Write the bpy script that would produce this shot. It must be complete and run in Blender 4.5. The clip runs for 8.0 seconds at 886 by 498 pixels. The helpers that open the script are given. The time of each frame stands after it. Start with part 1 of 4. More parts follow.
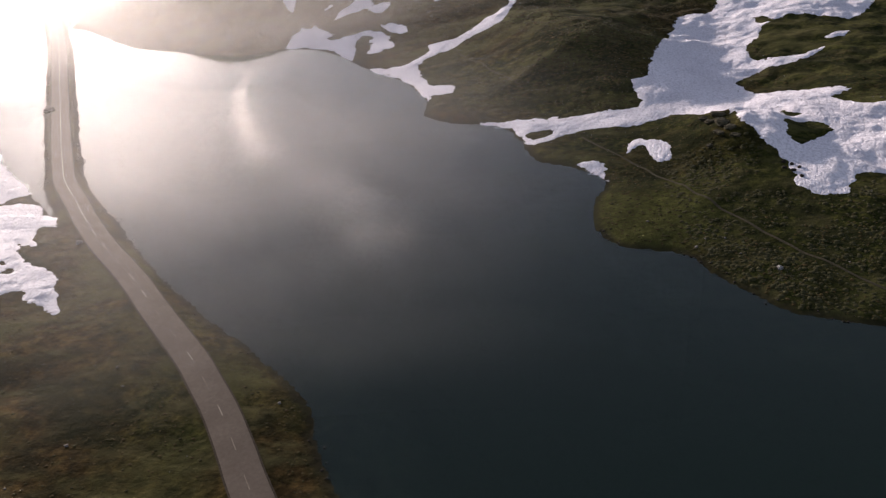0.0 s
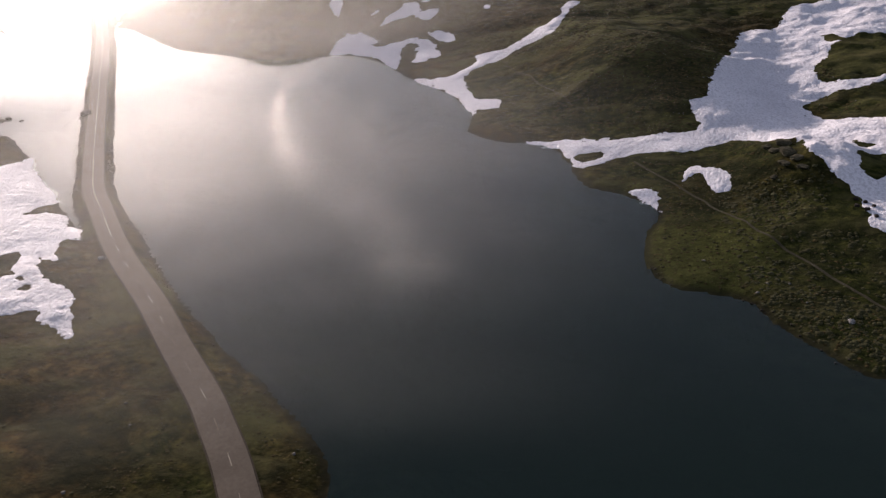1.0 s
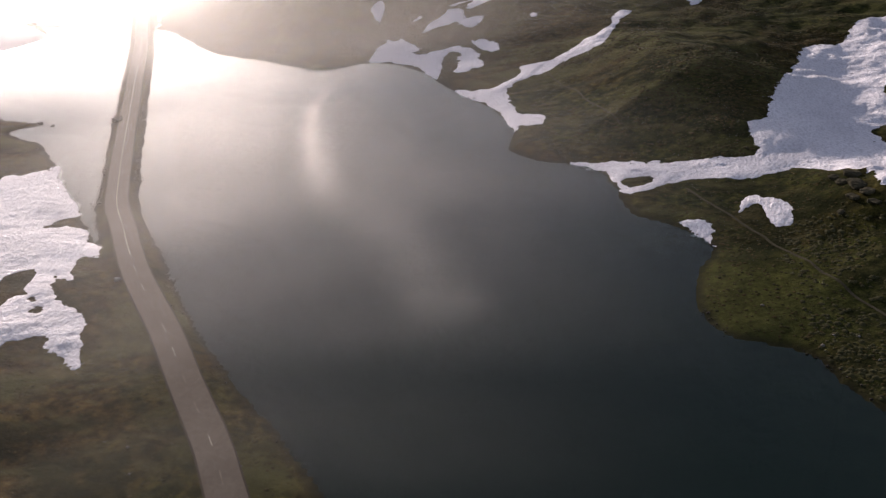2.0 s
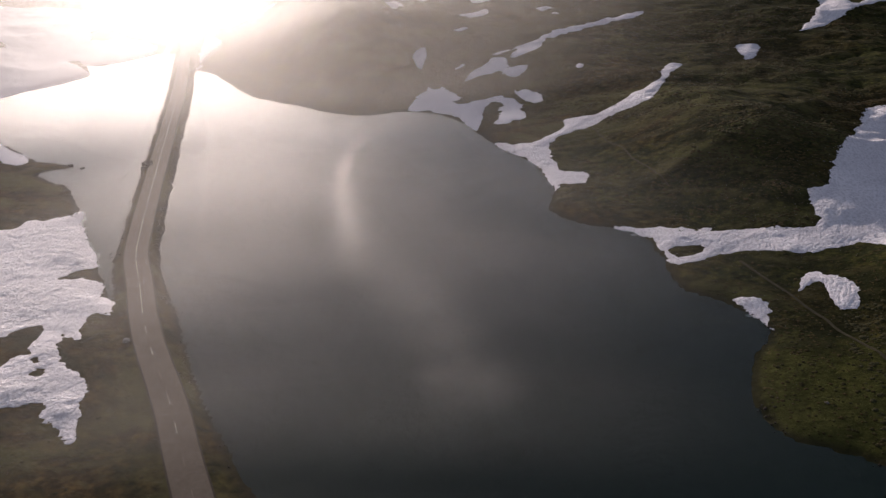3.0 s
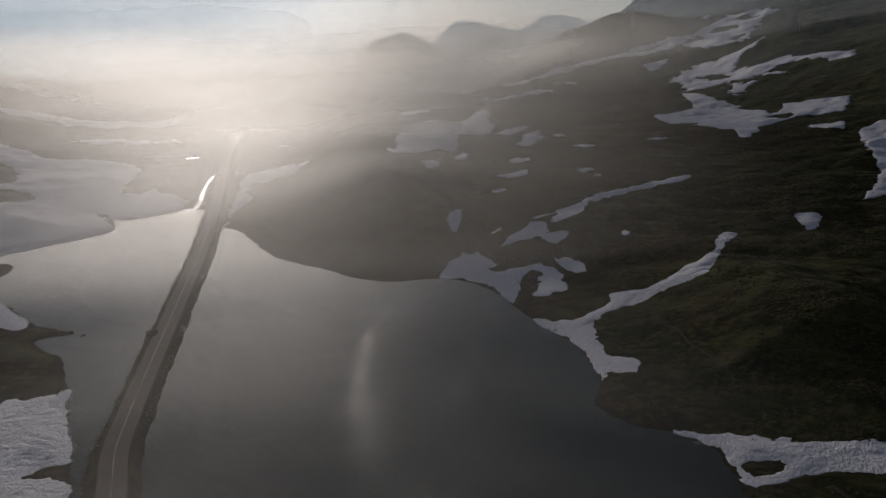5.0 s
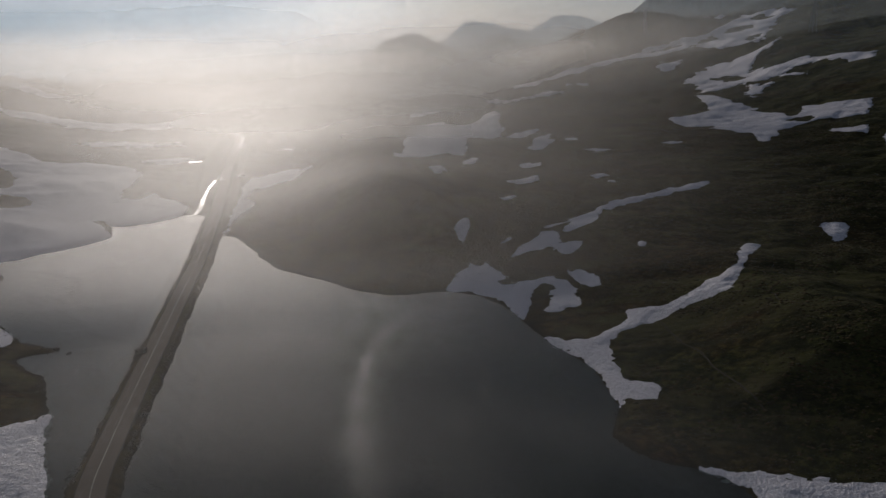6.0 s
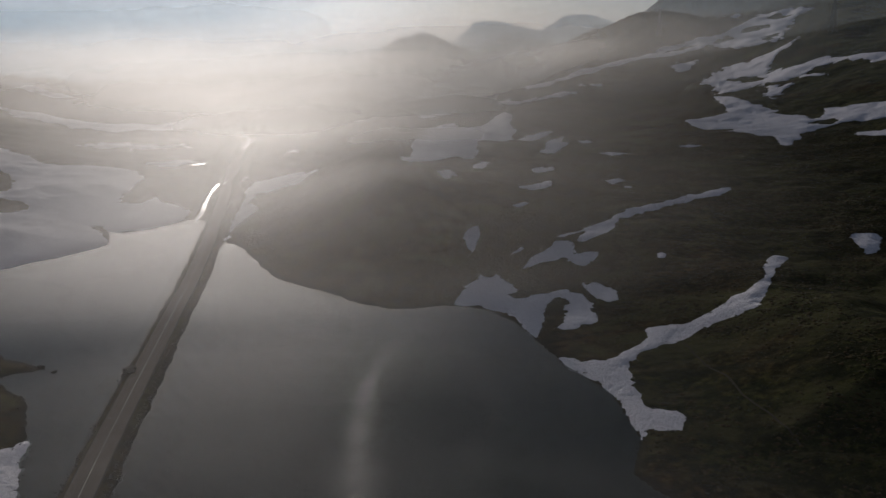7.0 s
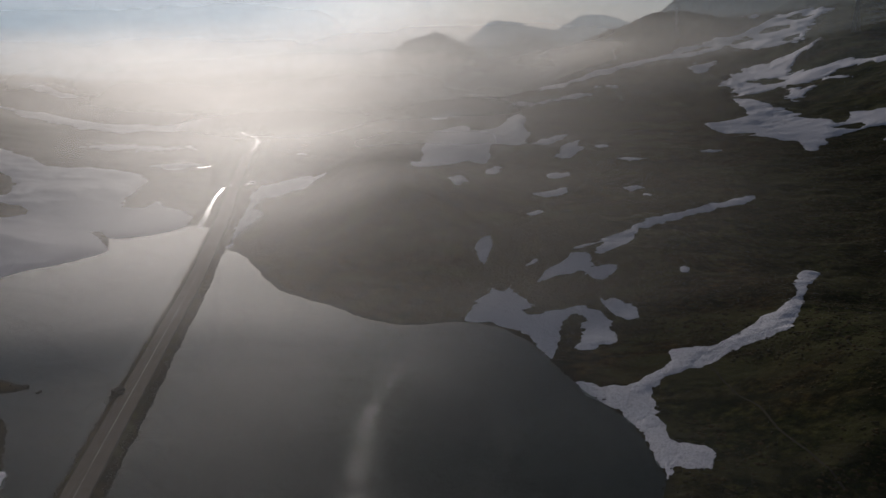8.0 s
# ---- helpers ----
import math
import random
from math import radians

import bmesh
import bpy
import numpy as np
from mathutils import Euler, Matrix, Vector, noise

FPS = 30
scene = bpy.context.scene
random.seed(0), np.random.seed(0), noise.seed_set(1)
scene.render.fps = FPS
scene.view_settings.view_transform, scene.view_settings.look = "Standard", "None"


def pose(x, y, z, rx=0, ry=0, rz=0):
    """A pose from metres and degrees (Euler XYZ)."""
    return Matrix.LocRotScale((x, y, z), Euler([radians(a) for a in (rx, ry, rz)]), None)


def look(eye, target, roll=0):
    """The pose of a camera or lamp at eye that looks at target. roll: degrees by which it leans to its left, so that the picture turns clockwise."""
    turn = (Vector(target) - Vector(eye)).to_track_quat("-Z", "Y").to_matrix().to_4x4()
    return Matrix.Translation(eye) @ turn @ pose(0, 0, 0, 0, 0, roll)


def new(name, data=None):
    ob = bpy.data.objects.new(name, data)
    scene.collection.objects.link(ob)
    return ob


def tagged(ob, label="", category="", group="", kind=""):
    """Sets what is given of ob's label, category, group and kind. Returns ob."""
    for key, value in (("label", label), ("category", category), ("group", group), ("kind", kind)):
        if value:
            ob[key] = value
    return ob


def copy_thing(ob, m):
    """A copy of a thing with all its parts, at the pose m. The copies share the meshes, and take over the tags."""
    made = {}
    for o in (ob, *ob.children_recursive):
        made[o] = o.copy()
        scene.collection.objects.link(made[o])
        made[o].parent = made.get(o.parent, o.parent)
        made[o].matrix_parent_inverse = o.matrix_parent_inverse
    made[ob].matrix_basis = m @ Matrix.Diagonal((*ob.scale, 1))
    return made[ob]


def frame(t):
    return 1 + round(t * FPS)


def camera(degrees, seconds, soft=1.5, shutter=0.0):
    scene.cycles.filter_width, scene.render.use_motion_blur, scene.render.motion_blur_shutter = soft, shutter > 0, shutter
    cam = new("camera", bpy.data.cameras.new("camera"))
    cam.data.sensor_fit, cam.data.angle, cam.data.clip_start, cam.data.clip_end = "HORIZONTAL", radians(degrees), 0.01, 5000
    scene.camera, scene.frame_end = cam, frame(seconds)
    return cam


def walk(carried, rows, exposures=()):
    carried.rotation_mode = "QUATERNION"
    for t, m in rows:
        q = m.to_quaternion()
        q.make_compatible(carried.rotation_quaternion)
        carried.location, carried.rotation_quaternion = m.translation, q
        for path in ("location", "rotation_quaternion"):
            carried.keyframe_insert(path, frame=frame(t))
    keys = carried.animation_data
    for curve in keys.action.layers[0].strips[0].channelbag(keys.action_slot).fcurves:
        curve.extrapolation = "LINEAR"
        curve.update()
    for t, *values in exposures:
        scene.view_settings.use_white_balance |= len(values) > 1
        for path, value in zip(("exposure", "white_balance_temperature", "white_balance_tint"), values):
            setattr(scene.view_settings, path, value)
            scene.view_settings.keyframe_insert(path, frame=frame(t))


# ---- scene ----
cam = camera(55.3, 8.0, 1.3)
PATH = [
    (0, (7.911, 0.986, 92.956), (7.714, 2.742, 92.019), -4.3),
    (0.5, (7.913, 8.56, 92.924), (7.667, 10.312, 91.99), -3.9),
    (1, (7.856, 16.087, 92.887), (7.557, 17.832, 91.957), -3.7),
    (1.5, (7.555, 23.654, 92.821), (7.208, 25.391, 91.892), -3.5),
    (2.8, (6.052, 43.857, 92.431), (5.58, 45.586, 91.544), -3.2),
    (3, (5.713, 46.923, 92.405), (5.221, 48.671, 91.566), -2.8),
    (3.5, (4.53, 54.471, 92.287), (3.99, 56.259, 91.572), -2.4),
    (4, (3.087, 61.972, 92.172), (2.52, 63.785, 91.547), -2.4),
    (4.5, (1.452, 69.517, 92.061), (0.869, 71.349, 91.511), -2.2),
    (5, (-0.367, 77.149, 91.962), (-0.964, 78.988, 91.449), -2.2),
    (6.5, (-6.439, 100.706, 91.775), (-7.068, 102.534, 91.263), -2.2),
    (7, (-8.635, 108.592, 91.743), (-9.277, 110.416, 91.231), -2.2),
    (7.5, (-10.876, 116.381, 91.72), (-11.531, 118.201, 91.209), -2.2),
    (8, (-13.164, 124.044, 91.692), (-13.833, 125.858, 91.181), -2.1),
]
# seconds, stops, kelvin, tint
EXPOSURES = [(0, 0.75, 6550, 22), (1.5, 0.6, 6550, 22), (3, 0.15, 6600, 22), (3.5, -0.6, 6500, 18), (4, -1.05, 6350, 15),
             (4.5, -1.3, 6250, 13), (5, -1.4, 6200, 13), (6.5, -1.45, 6100, 13), (8, -1.45, 6050, 13)]
walk(cam, [(t, look(eye, target, roll)) for t, eye, target, roll in PATH], EXPOSURES)

# ---- daylight: a low sun behind thin mist, and a hazy sky ----
SUN_LEFT, SUN_UP = 35.0, 9.3  # degrees left of north, and above the horizon
world = bpy.data.worlds.new("sky")
scene.world = world
world.use_nodes = True
sky = world.node_tree.nodes.new("ShaderNodeTexSky")
sky.sky_type, sky.sun_disc = "NISHITA", False
sky.sun_elevation, sky.sun_rotation = radians(SUN_UP), radians(-SUN_LEFT)
sky.altitude, sky.air_density, sky.dust_density, sky.ozone_density = 900.0, 1.0, 0.9, 2.5
veil = world.node_tree.nodes.new("ShaderNodeHueSaturation")
veil.inputs["Saturation"].default_value = 0.5
world.node_tree.links.new(sky.outputs["Color"], veil.inputs["Color"])
world.node_tree.nodes["Background"].inputs["Strength"].default_value = 0.105
world.node_tree.links.new(veil.outputs["Color"], world.node_tree.nodes["Background"].inputs["Color"])
sun = new("sun", bpy.data.lights.new("sun", "SUN"))
sun.data.energy, sun.data.angle, sun.data.color = 4.8, radians(1.5), (1.0, 0.89, 0.76)
sun.matrix_world = look((-300 * math.sin(radians(SUN_LEFT)), 300 * math.cos(radians(SUN_LEFT)), 300 * math.tan(radians(SUN_UP))), (0, 0, 0))
scene.cycles.transparent_max_bounces = 64

# ---- materials ----
def material(name):
    m = bpy.data.materials.new(name)
    m.use_nodes = True
    return m, m.node_tree.nodes, m.node_tree.links, m.node_tree.nodes["Principled BSDF"]


def at_place(nodes, links, scale, detail=4.0, rough=0.55, stretch=None, distort=0.0):
    """A noise laid into the world in metres: scale is about the number of forms in a metre."""
    geo = nodes.new("ShaderNodeNewGeometry")
    tex = nodes.new("ShaderNodeTexNoise")
    tex.inputs["Scale"].default_value, tex.inputs["Detail"].default_value = scale, detail
    tex.inputs["Roughness"].default_value, tex.inputs["Distortion"].default_value = rough, distort
    if stretch:
        mapping = nodes.new("ShaderNodeMapping")
        mapping.inputs["Scale"].default_value = stretch[:3]
        mapping.inputs["Rotation"].default_value = (0, 0, radians(stretch[3]))
        links.new(geo.outputs["Position"], mapping.inputs["Vector"])
        links.new(mapping.outputs["Vector"], tex.inputs["Vector"])
    else:
        links.new(geo.outputs["Position"], tex.inputs["Vector"])
    return tex.outputs["Fac"]


def colours(nodes, links, fac, stops):
    r = nodes.new("ShaderNodeValToRGB")
    while len(r.color_ramp.elements) < len(stops):
        r.color_ramp.elements.new(0.5)
    for e, (p, c) in zip(r.color_ramp.elements, stops):
        e.position, e.color = p, (*c, 1.0)
    links.new(fac, r.inputs["Fac"])
    return r.outputs["Color"]


def mixed(nodes, links, fac, a, b, how="MIX"):
    n = nodes.new("ShaderNodeMix")
    n.data_type, n.blend_type = "RGBA", how
    for value, socket in ((fac, n.inputs[0]), (a, n.inputs[6]), (b, n.inputs[7])):
        if isinstance(value, (int, float)):
            socket.default_value = value
        elif isinstance(value, tuple):
            socket.default_value = (*value, 1.0)
        else:
            links.new(value, socket)
    return n.outputs[2]


def step(nodes, links, fac, low, high, a=0.0, b=1.0):
    n = nodes.new("ShaderNodeMapRange")
    n.inputs["From Min"].default_value, n.inputs["From Max"].default_value = low, high
    n.inputs["To Min"].default_value, n.inputs["To Max"].default_value = a, b
    links.new(fac, n.inputs["Value"])
    return n.outputs["Result"]


def relief(nodes, links, fac, strength, distance, under=None):
    n = nodes.new("ShaderNodeBump")
    n.inputs["Strength"].default_value, n.inputs["Distance"].default_value = strength, distance
    links.new(fac, n.inputs["Height"])
    if under is not None:
        links.new(under, n.inputs["Normal"])
    return n.outputs["Normal"]


def tundra():
    m, nodes, links, bsdf = material("tundra")
    fine = at_place(nodes, links, 0.4, 7.0, 0.68)
    heath = at_place(nodes, links, 0.11, 6.0, 0.62)
    wide = at_place(nodes, links, 0.022, 5.0, 0.6)
    streak = at_place(nodes, links, 0.09, 5.0, 0.62, (0.8, 1.5, 1.0, 12.0), 0.5)
    grass = colours(nodes, links, fine, [(0.34, (0.0064, 0.0087, 0.0025)), (0.5, (0.0241, 0.0284, 0.0063)), (0.66, (0.0707, 0.0683, 0.0164))])
    moor = colours(nodes, links, fine, [(0.34, (0.0134, 0.0088, 0.003)), (0.51, (0.0431, 0.0273, 0.0084)), (0.66, (0.0986, 0.0628, 0.0199))])
    geo = nodes.new("ShaderNodeNewGeometry")
    split = nodes.new("ShaderNodeSeparateXYZ")
    links.new(geo.outputs["Position"], split.inputs[0])
    west = step(nodes, links, split.outputs["X"], 20.0, -70.0, -0.05, 0.14)
    dry = nodes.new("ShaderNodeMath")
    dry.operation = "SUBTRACT"
    links.new(wide, dry.inputs[0])
    links.new(west, dry.inputs[1])
    base = mixed(nodes, links, step(nodes, links, dry.outputs[0], 0.38, 0.54), moor, grass)
    base = mixed(nodes, links, step(nodes, links, heath, 0.48, 0.62, 0.0, 0.75), base, (0.014, 0.0145, 0.005))
    base = mixed(nodes, links, step(nodes, links, streak, 0.52, 0.66, 0.0, 0.7), base, (0.085, 0.075, 0.031))
    patch = at_place(nodes, links, 0.035, 5.0, 0.58, (0.8, 1.3, 1.0, -20.0), 0.7)
    base = mixed(nodes, links, step(nodes, links, patch, 0.51, 0.64, 0.0, 0.7), base, (0.075, 0.073, 0.025))
    base = mixed(nodes, links, step(nodes, links, patch, 0.45, 0.33, 0.0, 0.75), base, (0.0123, 0.0153, 0.0046))
    near = nodes.new("ShaderNodeVectorMath")
    near.operation = "DISTANCE"
    near.inputs[1].default_value = (34.0, 188.0, 2.0)
    links.new(geo.outputs["Position"], near.inputs[0])
    edge = nodes.new("ShaderNodeMath")
    edge.operation = "MULTIPLY_ADD"
    edge.inputs[1].default_value = 30.0
    links.new(heath, edge.inputs[0])
    links.new(near.outputs["Value"], edge.inputs[2])
    lush = colours(nodes, links, fine, [(0.34, (0.03, 0.034, 0.008)), (0.66, (0.085, 0.086, 0.022))])
    base = mixed(nodes, links, step(nodes, links, edge.outputs[0], 38.0, 28.0, 0.0, 0.8), base, lush)
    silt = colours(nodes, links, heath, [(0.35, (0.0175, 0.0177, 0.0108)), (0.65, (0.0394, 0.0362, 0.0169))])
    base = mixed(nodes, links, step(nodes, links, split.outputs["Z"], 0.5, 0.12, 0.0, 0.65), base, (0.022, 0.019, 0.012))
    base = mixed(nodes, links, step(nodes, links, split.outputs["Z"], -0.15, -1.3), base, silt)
    # deep bed painted near black, for the light lost in the water above
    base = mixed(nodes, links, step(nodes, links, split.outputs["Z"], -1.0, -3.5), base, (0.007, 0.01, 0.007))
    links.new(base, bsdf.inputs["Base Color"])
    bsdf.inputs["Roughness"].default_value = 1.0
    bsdf.inputs["Specular IOR Level"].default_value = 0.03
    bump = relief(nodes, links, heath, 0.6, 1.5)
    links.new(relief(nodes, links, fine, 0.5, 0.5, bump), bsdf.inputs["Normal"])
    return m


def snow():
    m, nodes, links, bsdf = material("old_snow")
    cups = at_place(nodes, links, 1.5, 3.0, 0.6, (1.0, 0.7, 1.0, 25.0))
    wide = at_place(nodes, links, 0.05, 5.0, 0.6)
    dirt = at_place(nodes, links, 0.35, 6.0, 0.7)
    base = colours(nodes, links, wide, [(0.3, (0.7, 0.68, 0.73)), (0.6, (0.83, 0.81, 0.86))])
    base = mixed(nodes, links, step(nodes, links, dirt, 0.6, 0.8, 0.0, 0.45), base, (0.4, 0.36, 0.34))
    # hollows of the cups darkened in the colour too, painted shade over the relief
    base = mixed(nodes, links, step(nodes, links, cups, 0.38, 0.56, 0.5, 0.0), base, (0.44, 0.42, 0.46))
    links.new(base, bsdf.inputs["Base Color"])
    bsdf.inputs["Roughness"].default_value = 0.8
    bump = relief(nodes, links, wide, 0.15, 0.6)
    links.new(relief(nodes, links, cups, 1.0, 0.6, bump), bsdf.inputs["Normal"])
    return m


def lake_water(name="lake_water", rough=0.03):
    m, nodes, links, bsdf = material(name)
    nodes.remove(bsdf)
    gloss, clear, mix = nodes.new("ShaderNodeBsdfGlossy"), nodes.new("ShaderNodeBsdfTransparent"), nodes.new("ShaderNodeMixShader")
    murk, body = nodes.new("ShaderNodeBsdfDiffuse"), nodes.new("ShaderNodeMixShader")
    gloss.inputs["Roughness"].default_value = rough
    clear.inputs["Color"].default_value = (0.6, 0.68, 0.6, 1)
    murk.inputs["Color"].default_value = (0.016, 0.041, 0.03, 1)
    body.inputs[0].default_value = 0.34
    fres = nodes.new("ShaderNodeFresnel")
    fres.inputs["IOR"].default_value = 1.33
    ripple = relief(nodes, links, at_place(nodes, links, 0.5, 3.0, 0.5), 0.025, 0.3)
    links.new(ripple, gloss.inputs["Normal"])
    links.new(ripple, fres.inputs["Normal"])
    links.new(clear.outputs[0], body.inputs[1])
    links.new(murk.outputs[0], body.inputs[2])
    links.new(fres.outputs[0], mix.inputs[0])
    links.new(body.outputs[0], mix.inputs[1])
    links.new(gloss.outputs[0], mix.inputs[2])
    links.new(mix.outputs[0], nodes["Material Output"].inputs["Surface"])
    return m


def mist(name, density, fade, scale, stretch=(1.0, 1.0, 1.0, 0.0), contrast=(0.35, 0.7), front=0.2, ahead_of=0.3, colour=(0.97, 0.96, 0.93)):
    """Drifting water droplets: thin, lit through by the sun, fading out towards the edges of the sheet.
    fade: the parts of its length and height over which it thins out at start, end, bottom and top."""
    m, nodes, links, bsdf = material(name)
    nodes.remove(bsdf)
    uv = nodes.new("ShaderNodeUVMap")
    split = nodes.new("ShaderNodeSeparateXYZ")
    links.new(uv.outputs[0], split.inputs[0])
    cloud = step(nodes, links, at_place(nodes, links, scale, 5.0, 0.55, stretch, 0.4), contrast[0], contrast[1], 0.0, density)

    def times(a, b):
        n = nodes.new("ShaderNodeMath")
        n.operation = "MULTIPLY"
        links.new(a, n.inputs[0])
        links.new(b, n.inputs[1])
        return n.outputs[0]

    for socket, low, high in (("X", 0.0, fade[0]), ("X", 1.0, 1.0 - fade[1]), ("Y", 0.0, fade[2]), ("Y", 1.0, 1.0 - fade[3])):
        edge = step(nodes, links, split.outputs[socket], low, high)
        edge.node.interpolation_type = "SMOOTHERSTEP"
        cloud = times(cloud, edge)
    clear, lit, back = nodes.new("ShaderNodeBsdfTransparent"), nodes.new("ShaderNodeBsdfTranslucent"), nodes.new("ShaderNodeBsdfDiffuse")
    lit.inputs["Color"].default_value = back.inputs["Color"].default_value = (*colour, 1)
    ahead = nodes.new("ShaderNodeBsdfRefraction")
    ahead.inputs["Roughness"].default_value, ahead.inputs["IOR"].default_value = 0.85, 1.4
    both, most, mix = (nodes.new("ShaderNodeMixShader") for _ in range(3))
    both.inputs[0].default_value, most.inputs[0].default_value = 1.0 - front, ahead_of
    links.new(back.outputs[0], both.inputs[1])
    links.new(lit.outputs[0], both.inputs[2])
    links.new(both.outputs[0], most.inputs[1])
    links.new(ahead.outputs[0], most.inputs[2])
    links.new(cloud, mix.inputs[0])
    links.new(clear.outputs[0], mix.inputs[1])
    links.new(most.outputs[0], mix.inputs[2])
    links.new(mix.outputs[0], nodes["Material Output"].inputs["Surface"])
    return m


def plain(name, low, high, scale=1.0, roughness=0.85, depth=0.1, metal=0.0):
    m, nodes, links, bsdf = material(name)
    fac = at_place(nodes, links, scale, 6.0, 0.65)
    wide = at_place(nodes, links, scale * 0.12, 4.0, 0.6)
    base = colours(nodes, links, fac, [(0.3, low), (0.7, high)])
    base = mixed(nodes, links, step(nodes, links, wide, 0.35, 0.65, 0.0, 0.35), base, tuple(0.6 * c for c in low))
    links.new(base, bsdf.inputs["Base Color"])
    bsdf.inputs["Roughness"].default_value, bsdf.inputs["Metallic"].default_value = roughness, metal
    bsdf.inputs["Specular IOR Level"].default_value = 0.5 if metal else 0.12
    links.new(relief(nodes, links, fac, 0.6, depth), bsdf.inputs["Normal"])
    return m


def tufts():
    m, nodes, links, bsdf = material("heath_tufts")
    geo = nodes.new("ShaderNodeNewGeometry")
    fine = at_place(nodes, links, 3.0, 4.0, 0.6)
    base = colours(nodes, links, geo.outputs["Random Per Island"], [(0.0, (0.0232, 0.0225, 0.0062)), (0.45, (0.0435, 0.0382, 0.0092)), (0.7, (0.058, 0.0382, 0.0123)), (0.92, (0.0821, 0.0598, 0.0193))])
    base = mixed(nodes, links, step(nodes, links, fine, 0.35, 0.65, 0.0, 0.5), base, (0.0174, 0.015, 0.0054))
    links.new(base, bsdf.inputs["Base Color"])
    bsdf.inputs["Roughness"].default_value, bsdf.inputs["Specular IOR Level"].default_value = 0.95, 0.1
    return m


def worn_paint():
    """White road paint, rubbed through to the asphalt in places."""
    m, nodes, links, bsdf = material("worn_road_paint")
    rubbed = at_place(nodes, links, 0.9, 5.0, 0.7)
    stretch = at_place(nodes, links, 0.06, 2.0, 0.5)
    base = colours(nodes, links, rubbed, [(0.36, (0.138, 0.1026, 0.072)), (0.52, (0.437, 0.378, 0.29)), (0.7, (0.575, 0.5076, 0.4))])
    base = mixed(nodes, links, step(nodes, links, stretch, 0.5, 0.62, 0.0, 0.8), base, (0.138, 0.1026, 0.072))
    links.new(base, bsdf.inputs["Base Color"])
    bsdf.inputs["Roughness"].default_value, bsdf.inputs["Specular IOR Level"].default_value = 0.8, 0.15
    return m


HEATH = tufts()
TUNDRA, SNOW_MAT, WATER = tundra(), snow(), lake_water()
STREAM_WATER = lake_water("stream_water", 0.3)
ASPHALT = plain("worn_asphalt", (0.128, 0.1, 0.074), (0.165, 0.132, 0.1), 1.4, 0.9, 0.01)
GRAVEL = plain("gravel_shoulder", (0.04, 0.031, 0.02), (0.085, 0.066, 0.043), 2.2, 0.95, 0.08)
PAINT = worn_paint()
ROCK = plain("grey_rock", (0.07, 0.065, 0.055), (0.2, 0.19, 0.175), 1.6, 0.9, 0.12)
ROCK_MOSS = plain("mossy_rock", (0.028, 0.027, 0.014), (0.085, 0.072, 0.045), 0.9, 0.95, 0.15)
ROCK_DARK = plain("wet_rock", (0.016, 0.013, 0.01), (0.04, 0.033, 0.026), 1.8, 0.8, 0.08)
PALE_ROCK = plain("pale_rock", (0.14, 0.135, 0.13), (0.3, 0.29, 0.28), 1.5, 0.9, 0.08)
STEEL = plain("galvanised_steel", (0.25, 0.26, 0.27), (0.4, 0.41, 0.42), 0.6, 0.55, 0.002, 0.6)
SHRUB = plain("dwarf_shrub", (0.0243, 0.025, 0.0096), (0.0675, 0.0625, 0.024), 2.0, 0.95, 0.1)
CAR_PAINT = plain("pale_car_paint", (0.62, 0.63, 0.64), (0.7, 0.7, 0.7), 0.5, 0.3, 0.0)
CAR_GLASS = plain("dark_car_glass", (0.01, 0.012, 0.014), (0.02, 0.022, 0.024), 0.5, 0.08, 0.0)
TYRE = plain("tyre_rubber", (0.015, 0.015, 0.015), (0.03, 0.03, 0.03), 3.0, 0.85, 0.005)
LAMP_GLASS = plain("lamp_glass", (0.7, 0.7, 0.68), (0.8, 0.8, 0.78), 1.0, 0.1, 0.0)
TRAIL = plain("trodden_earth", (0.042, 0.036, 0.02), (0.072, 0.062, 0.036), 1.2, 0.95, 0.06)


# ---- shape of the land ----
def lattice(ix, iy, seed):
    """A repeatable random number from 0 to 1 for each cell of a grid."""
    n = (ix.astype(np.int64) * 374761393 + iy.astype(np.int64) * 668265263 + seed * 974634777) & 0xFFFFFFFF
    n = ((n ^ (n >> 13)) * 1274126177) & 0xFFFFFFFF
    n = ((n ^ (n >> 15)) * 2246822519) & 0xFFFFFFFF
    return ((n ^ (n >> 16)) & 0xFFFFFF) / float(0xFFFFFF)


def value_noise(x, y, seed=0):
    ix, iy = np.floor(x), np.floor(y)
    fx, fy = x - ix, y - iy
    fx, fy = fx * fx * fx * (fx * (fx * 6 - 15) + 10), fy * fy * fy * (fy * (fy * 6 - 15) + 10)
    a, b = lattice(ix, iy, seed), lattice(ix + 1, iy, seed)
    c, d = lattice(ix, iy + 1, seed), lattice(ix + 1, iy + 1, seed)
    return (a + (b - a) * fx + (c - a) * fy + (a - b - c + d) * fx * fy) * 2 - 1


def fbm(x, y, size, octaves=4, seed=0, gain=0.5):
    """Rolling noise, about -1 to 1, whose largest forms are size metres wide."""
    total, amp, norm = 0.0, 1.0, 0.0
    for k in range(octaves):
        c, s = math.cos(0.6 * k), math.sin(0.6 * k)
        total = total + amp * value_noise((c * x - s * y) / size + 17.3 * k, (s * x + c * y) / size - 9.1 * k, seed + k)
        norm, amp, size = norm + amp, amp * gain, size * 0.5
    return total / norm * 1.4


def ramp(a, b, x):
    f = np.clip((x - a) / (b - a), 0, 1)
    return f * f * (3 - 2 * f)


